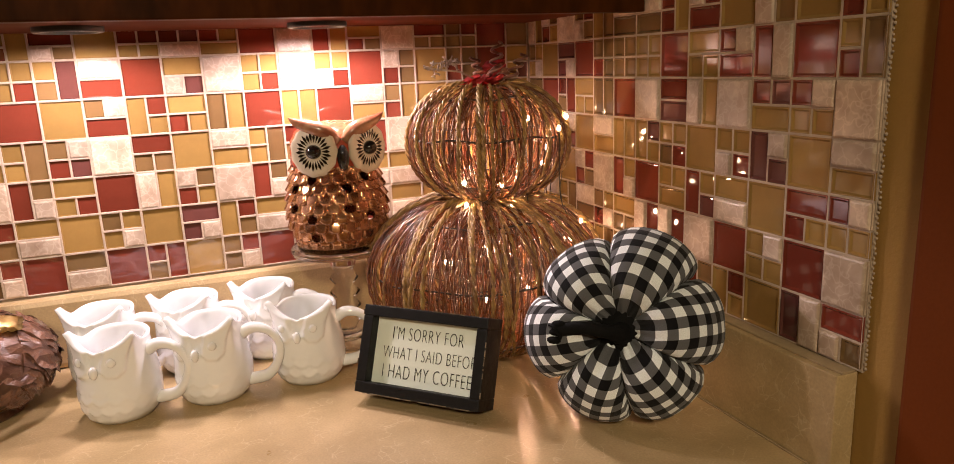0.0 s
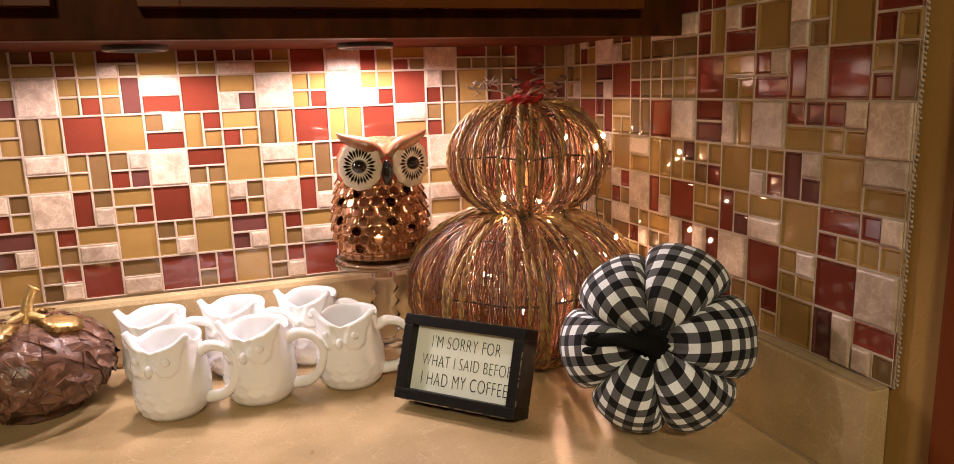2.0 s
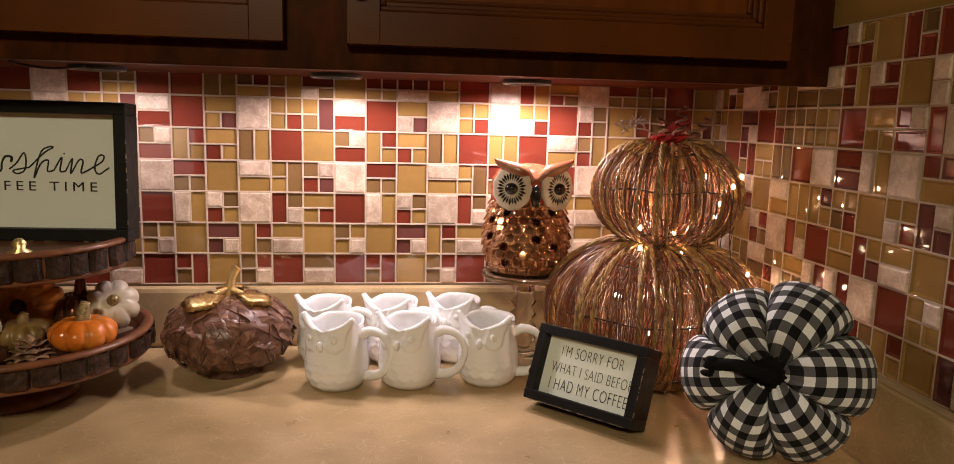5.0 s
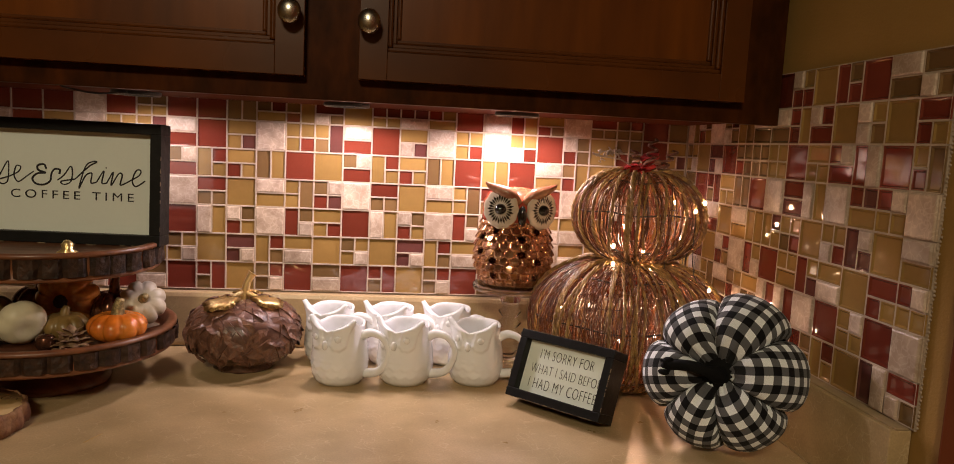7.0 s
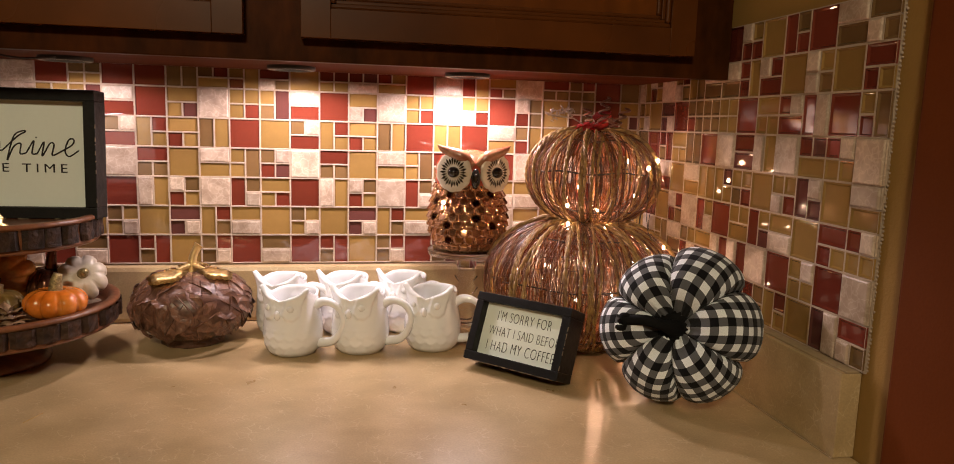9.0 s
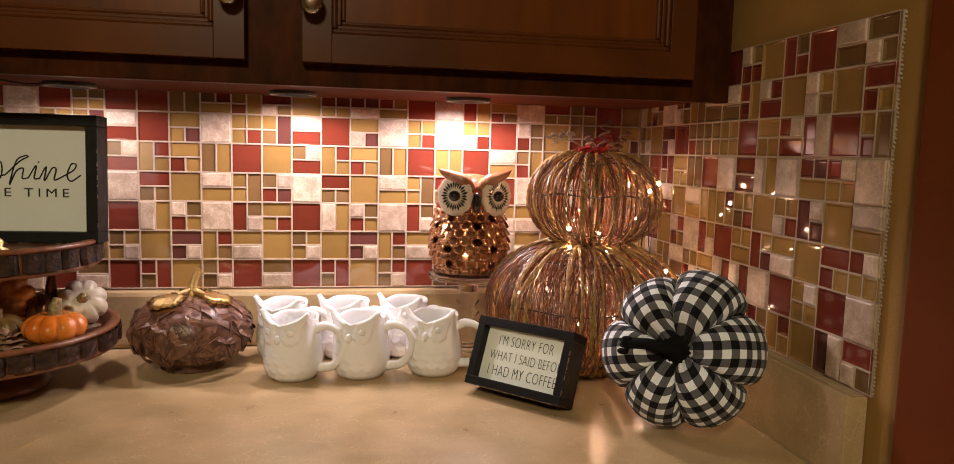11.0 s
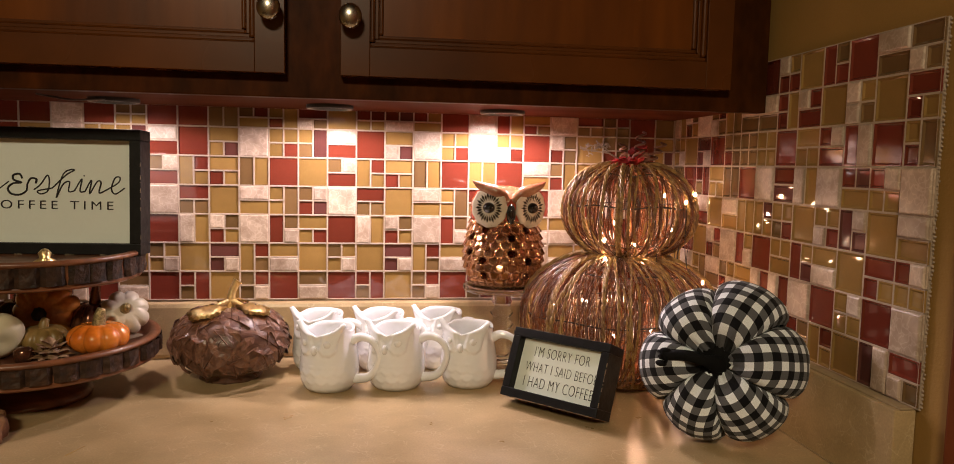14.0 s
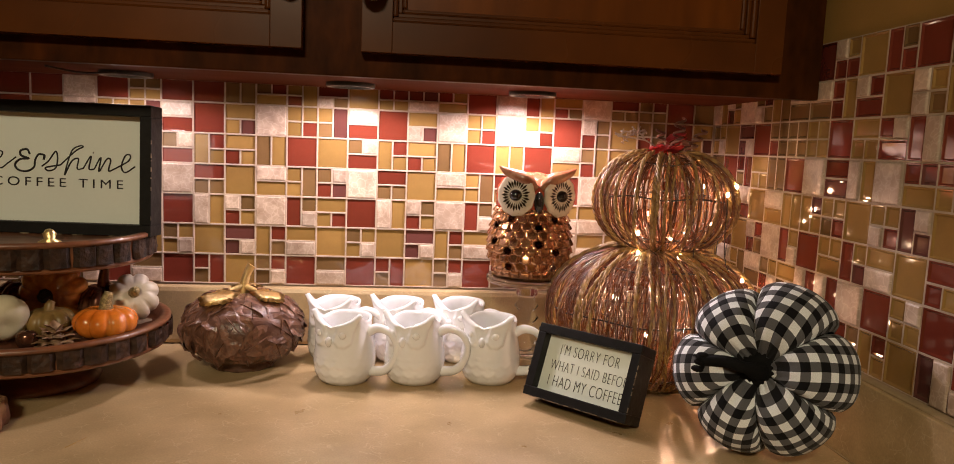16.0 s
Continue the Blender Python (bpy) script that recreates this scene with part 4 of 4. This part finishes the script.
        part("gold_leaf", bm, GOLD, ob, "veined gold leaf", pose(dist * math.cos(radians(ang)), dist * math.sin(radians(ang)), 0.1145, 0, 0, ang) @ pose(0, 0, 0, 0, 14, 0))
    return ob


jar = carved_jar()
jar.matrix_basis = pose(0.157, -0.127, 0, 0, 0, 20)


# ---- tiered tray and what stands on it ----
TC = (-0.100, -0.212)
tray = base("tiered_tray", (TC[0], TC[1], 0), 0, "two-tier round wooden tray edged with bark, on a turned foot", "tray")


def tier(r, z0, z1, pieces, dip):
    t = part("tier", lathe(bmesh.new(), [(0.02, z0), (r - 0.014, z0), (r - 0.006, z0 - 0.001), (r - 0.003, z0 + 0.003), (r - 0.006, z0 + 0.006), (r - 0.006, z1 - 0.007), (r - 0.001, z1 - 0.005), (r - 0.001, z1 - 0.001), (r - 0.005, z1 + 0.001), (r - 0.014, z1), (r - 0.018, z1 - dip), (0.015, z1 - dip)], 96), TRAY_WOOD, tray)
    w = 2 * math.pi * r / pieces
    meshes = []
    rng = random.Random(int(r * 1000))
    for _ in range(6):
        bm = bmesh.new()
        rows = []
        for i in range(6):
            col = []
            for j in range(4):
                y = (i / 5 - 0.5) * w * 0.985
                z = z0 + 0.006 + (z1 - z0 - 0.0125) * j / 3
                x = r - 0.003 + (0.0025 + 0.0022 * rng.random() if 0 < i < 5 else -0.002) - y * y / (2 * r)
                col.append(bm.verts.new((x, y + 0.0008 * rng.uniform(-1, 1), z)))
            rows.append(col)
        for c0, c1 in zip(rows, rows[1:]):
            for j in range(3):
                bm.faces.new((c0[j], c1[j], c1[j + 1], c0[j + 1]))
        mesh = bpy.data.meshes.new("bark_piece")
        bm.to_mesh(mesh)
        bm.free()
        mesh.materials.append(BARK)
        meshes.append(mesh)
    for k in range(pieces):
        ob = new("bark_piece", meshes[k % 6])
        ob.parent = t
        ob.matrix_basis = Matrix.Rotation(2 * math.pi * (k + rng.uniform(-0.12, 0.12)) / pieces, 4, "Z")
    return t


tier(0.170, 0.055, 0.089, 34, 0.012)
tier(0.150, 0.174, 0.211, 32, 0.006)
part("post", lathe(bmesh.new(), [(0.016, 0.076), (0.020, 0.082), (0.013, 0.092), (0.011, 0.12), (0.018, 0.135), (0.011, 0.150), (0.016, 0.174)], 28), TRAY_WOOD, tray)
part("foot", lathe(bmesh.new(), [(0.075, 0.0), (0.078, 0.006), (0.070, 0.014), (0.045, 0.022), (0.032, 0.034), (0.040, 0.046), (0.055, 0.0545)], 40), TRAY_WOOD, tray, "turned dark wooden foot")
part("finial", lathe(bmesh.new(), [(0.012, 0.205), (0.013, 0.209), (0.006, 0.213), (0.008, 0.219), (0.004, 0.224), (0.001, 0.225)], 20), GOLD, tray, "small brass finial", pose(0.062, -0.098, 0))

big = frame_sign(0.385, 0.178, 0.040, 0.0155, 0.016, "script_sign", "black framed sign with script lettering standing on the tiered tray")
big.matrix_basis = pose(-0.3325, -0.200, 0.2056, 0, 0, -3.0) @ pose(0, 0, 0, -2.5, 0, 0)
lettering("IT'S COFFEE TIME", 0.0174, 1.22, INK, big, pose(0.3425, 0.0156, 0.0634, 90, 0, 0), 1.47, align="RIGHT")
STROKES = [
    [(-0.030, 0.4), (0.02, 0.62), (0.05, 0.95), (0.07, 0.78), (0.14, 0.82), (0.13, 0.40), (0.17, 0.10), (0.24, 0.28)],
    [(0.24, 0.28), (0.34, 0.70), (0.30, 0.20), (0.34, 0.04), (0.43, 0.28)],
    [(0.43, 0.28), (0.58, 0.86), (0.60, 0.52), (0.58, 0.06), (0.48, -0.06), (0.42, 0.10), (0.62, 0.26)],
    [(0.62, 0.26), (0.78, 0.46), (0.82, 0.66), (0.74, 0.68), (0.70, 0.30), (0.78, 0.06), (0.94, 0.30), (1.06, 0.50)],
]
AMP = [(1.70, 0.62), (1.65, 0.80), (1.54, 0.74), (1.55, 0.56), (1.68, 0.46), (1.53, 0.42), (1.44, 0.22), (1.50, 0.01), (1.65, -0.02), (1.77, 0.14), (1.79, 0.40), (1.85, 0.62), (1.95, 0.60), (1.94, 0.43)]
SHINE = [
    [(1.66, 0.18), (1.80, 0.40), (1.94, 0.76), (1.98, 0.50), (1.94, 0.14), (1.80, 0.02), (1.74, 0.14), (2.04, 0.26)],
    [(2.04, 0.26), (2.34, 0.86), (2.50, 1.36), (2.42, 1.42), (2.26, 0.80), (2.12, -0.12), (2.26, 0.40), (2.40, 0.52), (2.38, 0.14), (2.50, 0.16)],
    [(2.50, 0.16), (2.66, 0.64), (2.62, 0.16), (2.72, 0.14)],
    [(2.72, 0.14), (2.86, 0.60), (2.82, 0.06), (2.98, 0.54), (3.06, 0.50), (3.02, 0.10), (3.16, 0.20)],
    [(3.16, 0.20), (3.42, 0.50), (3.46, 0.72), (3.36, 0.70), (3.28, 0.28), (3.36, 0.06), (3.56, 0.30)],
    [(2.70, 0.76), (2.72, 0.79)], [(0.36, 0.95), (0.38, 0.98)],
]
script = bmesh.new()
first = [[(x + 0.40, y) for x, y in s] for s in STROKES]
last = [[(1.907 + (x - 1.66) * 0.868, y if y < 0.76 else 0.76 + (y - 0.76) * 0.36) for x, y in s] for s in SHINE]
for stroke, thick in [*((s, 0.0010) for s in first), (AMP, 0.0015), *((s, 0.0011) for s in last)]:
    tube(script, [(0.0903 + 0.0752 * v.x, 0.0158, 0.084 + 0.036 * v.y) for v in smooth_line([(a, b, 0) for a, b in stroke], 8)], thick, 5)
part("script_lettering", script, INK, big, "flowing black script")


def gourd(name, r, h, ribs, depth, skin, stem_mat, label, stem_h=0.02, parent=None):
    ob = base(name, (0, 0, 0), 0, label, "pumpkin")
    prof = []
    for i in range(19):
        lat = -math.pi / 2 + math.pi * i / 18
        rr = max(0.001, r * abs(math.cos(lat)) ** 0.8)
        zz = h / 2 + h / 2 * math.sin(lat) * (1 - 0.20 * math.exp(-(rr / (0.4 * r)) ** 2))
        prof.append((rr, zz))
    part("body", lathe(bmesh.new(), prof, ribs * 8, lambda a, q, z, k: (q * (1 - depth * (1 - abs(math.sin(ribs * a / 2)) ** 0.55)) * math.cos(a), q * (1 - depth * (1 - abs(math.sin(ribs * a / 2)) ** 0.55)) * math.sin(a), z)), skin, ob)
    part("stem", tube(bmesh.new(), smooth_line([(0, 0, h * 0.86), (0.001, 0, h * 0.95 + stem_h * 0.4), (0.004, 0.001, h * 0.9 + stem_h)], 4), lambda t: r * (0.24 - 0.10 * t), 9), stem_mat, ob)
    return ob


TZ = 0.0775
gourd("orange_pumpkin", 0.040, 0.043, 9, 0.16, ORANGE, GOLD_STEM, "glossy orange ceramic pumpkin with a glittery stem in the tray", 0.022).matrix_basis = pose(0.010, -0.268, TZ, 0, 0, 15)
gourd("white_pumpkin", 0.034, 0.048, 8, 0.16, WHITE_SKIN, GOLD_STEM, "small white ribbed pumpkin lying on its side in the tray", 0.012).matrix_basis = pose(0.016, -0.184, TZ + 0.030, 62, 0, 20)
gourd("cream_pumpkin", 0.031, 0.044, 7, 0.05, CREAM_SKIN, OLIVE_SKIN, "small pale cream pumpkin lying on its side in the tray", 0.012).matrix_basis = pose(-0.090, -0.312, TZ + 0.0235, -70, 0, 40)
gourd("brown_pumpkin", 0.036, 0.060, 10, 0.14, BROWN_METAL, BROWN_METAL, "shiny brown metallic pumpkin with a tall stem in the tray", 0.034).matrix_basis = pose(-0.018, -0.200, TZ, 0, 0, 0)
gourd("olive_gourd", 0.032, 0.038, 9, 0.16, OLIVE_SKIN, OLIVE_SKIN, "small olive and gold ribbed gourd in the tray", 0.012).matrix_basis = pose(-0.062, -0.263, TZ, 0, 0, 30)
gourd("dark_pumpkin", 0.040, 0.058, 9, 0.14, BROWN_METAL, BROWN_METAL, "dark brown pumpkin at the back of the tray", 0.020).matrix_basis = pose(-0.135, -0.165, TZ, 0, 0, 30)
gourd("bronze_pumpkin", 0.040, 0.054, 9, 0.14, OLIVE_SKIN, BROWN_METAL, "dull bronze pumpkin at the far side of the tray", 0.020).matrix_basis = pose(-0.185, -0.230, TZ, 0, 0, 10)

rust = gourd("rust_pumpkin", 0.046, 0.050, 11, 0.15, PETAL, DARK_SEED, "glossy rust-orange ribbed pumpkin with a dark stem tipped on its side", 0.010)
rust.matrix_basis = pose(-0.076, -0.186, 0.127, 94, 0, -5)


def pinecone(place, r):
    ob = base("pinecone", place, 0, "small brown pinecone lying in the tray", "pinecone")
    scale_mesh = leaf_mesh(r * 0.9, r * 0.30, r * 0.12, r * 0.16, "scale")
    scale_mesh.materials.append(CONE)
    for ring in range(5):
        n = 11 - 2 * ring
        for k in range(n):
            s = new("scale", scale_mesh)
            s.parent = ob
            s.matrix_basis = Matrix.Rotation(2 * math.pi * (k + 0.5 * (ring % 2)) / n, 4, "Z") @ pose(r * (0.62 - 0.10 * ring), 0, r * (0.16 + 0.19 * ring), 0, -(8 + 14 * ring), 0)
    part("core", ball(bmesh.new(), (0, 0, r * 0.45), r * 0.42, 0, (1, 1, 1.1), 12, 8), CONE, ob)
    return ob


pinecone((-0.032, -0.315, TZ - 0.002), 0.027)
pinecone((-0.165, -0.300, TZ - 0.002), 0.030)
acorn = base("acorn", (-0.062, -0.322, TZ), 0, "glossy speckled brown acorn in the tray", "acorn")
part("nut", lathe(bmesh.new(), [(0.004, 0), (0.010, 0.003), (0.0125, 0.010), (0.0115, 0.018), (0.009, 0.021), (0.001, 0.0225)], 20), BROWN_METAL, acorn)
for k, (x, y, a) in enumerate(((-0.150, -0.310, 20), (-0.140, -0.270, 70), (-0.190, -0.290, -20), (0.020, -0.225, 40))):
    mesh = leaf_mesh(0.07, 0.022, 0.005, 0.008, "dry_leaf")
    tagged(link_mesh("dry_leaf", mesh, LEAF_DULL, m=pose(x, y, TZ + 0.012, 8, -6, a)), "curled dull brown dry leaf in the tray", "leaf")

slab = base("wood_slice", (-0.136, -0.402, 0), 0, "round pale wood slice with rough red bark and burnt script", "wood slice")
part("cut_face", lathe(bmesh.new(), [(0.0745, 0.0245), (0.074, 0.0282), (0.001, 0.0284)], 60, close=False), SLICE, slab)
part("bark", lathe(bmesh.new(), [(0.070, 0.0005), (0.078, 0.002), (0.080, 0.012), (0.079, 0.024), (0.0775, 0.0285), (0.0745, 0.0285), (0.0742, 0.0262)], 90,
                   lambda a, r, z, k: ((r + 0.0018 * math.sin(17 * a + k) + 0.0012 * math.sin(41 * a)) * math.cos(a), (r + 0.0018 * math.sin(17 * a + k) + 0.0012 * math.sin(41 * a)) * math.sin(a), z)), SLICE_BARK, slab, "rough red-brown bark")
for k, z in enumerate((0.0285,)):
    burn = bmesh.new()
    for j in range(3):
        tube(burn, [(0.050 - 0.024 * j + 0.010 * math.cos(t), 0.030 - 0.026 * j + 0.4 * 0.010 * math.sin(2 * t) + 0.002 * t, z) for t in [i * 0.35 for i in range(20)]], 0.0007, 4)
    part("burnt_script", burn, BURNT, slab, "burnt loops of script")
# pale scratch mark on the worktop, built as a thin raised rod
scratch = tube(bmesh.new(), [(0.030, -0.440, 0.0003), (0.036, -0.425, 0.0004), (0.041, -0.412, 0.0003)], 0.0006, 4)
tagged(part("straw_bit", scratch, SLICE), "tiny pale scratch mark on the worktop", "straw")

# ---- mosaic tiles ----
ROWS = [
    "r Krbr g Qbrbs r Hbs", "Qbggs g Tpps Lgrb Hgs g", "r Vsg Qsbrg s Lrbs Tggr",
    "s Trbb g Hsg Kggb Qbsrp", "Bbsr Lgrg Tgrg Vbg r g", "Hsr r Tggp s Qgggr Kgbp",
]
TOP = "s r Qbbgg r r Vbb Bbrg Kgrg Trsb g Qrrgg Brps Brgg r s Vrg Tgrb s Trbb Qbrbb r b".split()   # from column -3
# (8, 6): glare on its lower-left glass piece is drawn as pale stone
ODD = {(11, 6): "s", (12, 6): "Qggsr", (13, 6): "r", (14, 6): "Qsbrb", (15, 6): "g", (16, 6): "Qbbrb", (11, 5): "Vgg", (12, 5): "r", (13, 5): "Hsg",
       (14, 5): "Kbrg", (13, 4): "Vgr", (14, 4): "s", (13, 3): "Tggs", (14, 3): "Hgs", (13, 2): "Kbrs", (8, 6): "Tgsp"}
SIDE = {   # rows from the top, columns 3 to 12 from the corner
    8: "b g Qsbrg r Qsgrr g Lrbr r Hsb Tbsb", 7: "Qbrsb Vgb Hsb Hsb Krrg Bsrr g Qsgsb g Trrg", 6: "r Qbbrb Qbbbb Qgggg r Tggg Brsr Vrs r Kgrb",
    5: "Tggg Vbb r s Hrp Vsg s Brpg Qrsgg s", 4: "g Hsg Vgg Lgpg Qggbr g Qggsr Lpsp g Hsg", 3: "Qsrrb s Lrgs r Bggg Lrgp Hgs g Trrg Qrsgg",
    2: "Hsb Qbgrs Tgbb Vsr Vsr s r Qgsgg r s", 1: "r Vgb g Hrs Qbrsb Lrbg Lgrg g Vps Trsb",
}


def tile_pieces(code, x, z, w, h):
    """The pieces of one cell: (x, z, width, height, kind)."""
    a, c = w / 2, h / 2
    tl, tr, bl, br = (x, z + c, a, c), (x + a, z + c, a, c), (x, z, a, c), (x + a, z, a, c)
    top, low, left, right = (x, z + c, w, c), (x, z, w, c), (x, z, a, h), (x + a, z, a, h)
    shapes = {"H": (top, low), "V": (left, right), "T": (top, bl, br), "B": (tl, tr, low), "L": (left, tr, br), "K": (tl, bl, right), "Q": (tl, tr, bl, br)}
    if len(code) == 1:
        return [(x, z, w, h, code)]
    return [(*s, k) for s, k in zip(shapes[code[0]], code[1:])]


def tile_verts(w, h, kind, deep=False):
    g = 0.0010
    steps = ((g, 0.0), (g, 0.0044), (g + 0.0008, 0.0054), (g + 0.0022, 0.0060)) if kind == "s" else ((g, 0.0), (g, 0.0024), (g + 0.0005, 0.0030), (g + 0.0013, 0.0030), (g + 0.0016, 0.0018))
    if deep and kind != "s":
        steps = ((g, 0.0), (g, 0.0030), (g + 0.0006, 0.0036), (g + 0.0016, 0.0036), (g + 0.0034, 0.0018), (g + 0.0042, 0.0018))
    rims = []
    for inset, up in steps:
        x, z = w / 2 - inset, h / 2 - inset
        rims += [(-x, -z, up), (x, -z, up), (x, z, up), (-x, z, up)]
    faces = [(4 * k + i, 4 * k + (i + 1) % 4, 4 * k + 4 + (i + 1) % 4, 4 * k + 4 + i) for k in range(len(steps) - 1) for i in range(4)] + [tuple(range(len(rims) - 4, len(rims)))]
    return rims, faces


tile_meshes = {}


def tile_mesh(w, h, kind, deep):
    key = (round(w, 4), round(h, 4), kind, deep)
    if key not in tile_meshes:
        mesh = bpy.data.meshes.new("tile")
        mesh.from_pydata(*(lambda v, f: (v, [], f))(*tile_verts(w, h, kind, deep)))
        mesh.materials.append(TILE[kind])
        tile_meshes[key] = mesh
    return tile_meshes[key]


def lay(pieces, wall, place, deep=False):
    rng = random.Random(21)
    for x, z, w, h, kind in pieces:
        ob = new("tile", tile_mesh(w, h, kind, deep))
        ob.parent = wall
        ob.matrix_basis = place(x + w / 2, z + h / 2) @ pose(0, 0, rng.uniform(-0.0003, 0.0003), rng.uniform(-0.35, 0.35), rng.uniform(-0.35, 0.35), rng.uniform(-0.3, 0.3))


def lay_rest(pieces, wall, place, name):
    verts, faces, kinds = [], [], []
    for x, z, w, h, kind in pieces:
        v, f = tile_verts(w, h, kind)
        m = place(x + w / 2, z + h / 2)
        faces += [tuple(len(verts) + i for i in q) for q in f]
        kinds += ["rgbps".index(kind)] * len(f)
        verts += [m @ Vector(p) for p in v]
    mesh = bpy.data.meshes.new(name)
    mesh.from_pydata(verts, [], faces)
    ob = link_mesh(name, mesh, [TILE[k] for k in "rgbps"], wall, smooth=False)
    mesh.polygons.foreach_set("material_index", kinds)
    ob["kind"] = "stuff"


def grout_ridges(pieces, wall, place, tall):
    """The raised joints round the pieces, in one mesh."""
    verts, faces = [], []
    for x, z, w, h, kind in pieces:
        m, n = place(x + w / 2, z + h / 2), len(verts)
        for inset, up in ((0.0, tall), (0.0010, tall - 0.0001), (0.0014, tall - 0.0006), (0.0015, 0.0)):
            a, b = w / 2 - inset, h / 2 - inset
            verts += [m @ Vector(p) for p in ((-a, -b, up), (a, -b, up), (a, b, up), (-a, b, up))]
        faces += [(n + 4 * k + i, n + 4 * k + (i + 1) % 4, n + 4 * k + 4 + (i + 1) % 4, n + 4 * k + 4 + i) for k in range(3) for i in range(4)]
    mesh = bpy.data.meshes.new("grout_joints")
    mesh.from_pydata(verts, [], faces)
    link_mesh("grout_joints", mesh, GROUT, wall, "pale raised grout lines", smooth=False)


def on_back(x, z):
    return Matrix.Translation((x, 0.0042, z)) @ pose(0, 0, 0, 90, 0, 0)


def on_side(d, z):
    return Matrix.Translation((WALL_X + 0.0034, -d, z)) @ pose(0, 0, 0, 90, 0, -90)


near, rest = [], []
for c in range(-7, 19):
    for r in range(1, 8):
        if r == 7:
            code = TOP[c + 3] if 0 <= c + 3 < len(TOP) else "r"
        else:
            cells = ROWS[r - 1].split()
            code = ODD.get((c, r)) or (cells[c % 6] if c < 11 else cells[(c + 2) % 6])
        w = 0.037 if c == 18 else P
        some = tile_pieces(code, c * P, Z0 + (r - 1) * P, w, P if r < 7 else 0.035)
        (near if -1 <= c <= 14 and r < 7 or 3 <= c <= 11 else rest).extend(some)
grout_ridges(near + rest, wall_back, on_back, 0.0047)
keep = near[:300]
lay(keep, wall_back, on_back)
lay_rest(near[300:] + rest, wall_back, on_back, "far_tiles")

side = []
for r, line in SIDE.items():
    for c, code in enumerate(line.split()):
        k = c + 3
        side += tile_pieces(code, k * P, Z0 + (r - 1) * P, 0.0455 if k == 12 else P, P)
    for k in range(3):
        cells = ROWS[(r + 1) % 6].split()
        side += tile_pieces(cells[(k + r) % 6], k * P + (0.004 if k == 0 else 0), Z0 + (r - 1) * P, P - (0.004 if k == 0 else 0), P)
grout_ridges(side, wall_right, on_side, 0.0036)
lay(side[:290], wall_right, on_side, True)
lay_rest(side[290:], wall_right, on_side, "far_tiles") if len(side) > 290 else None

# ragged mesh edge of the mosaic's last column
rng = random.Random(33)
ragged = bmesh.new()
for k in range(92):
    ball(ragged, (WALL_X + 0.0045 + rng.uniform(-0.0008, 0.0008), -0.6465 - rng.uniform(0.0, 0.0012), Z0 + 0.002 + 0.00434 * k), rng.uniform(0.0009, 0.0016), 0, (1, 1, 1.1), 6, 4)
part("grout_edge", ragged, GROUT, wall_right, "ragged grout beads along the end of the mosaic")["kind"] = "stuff"
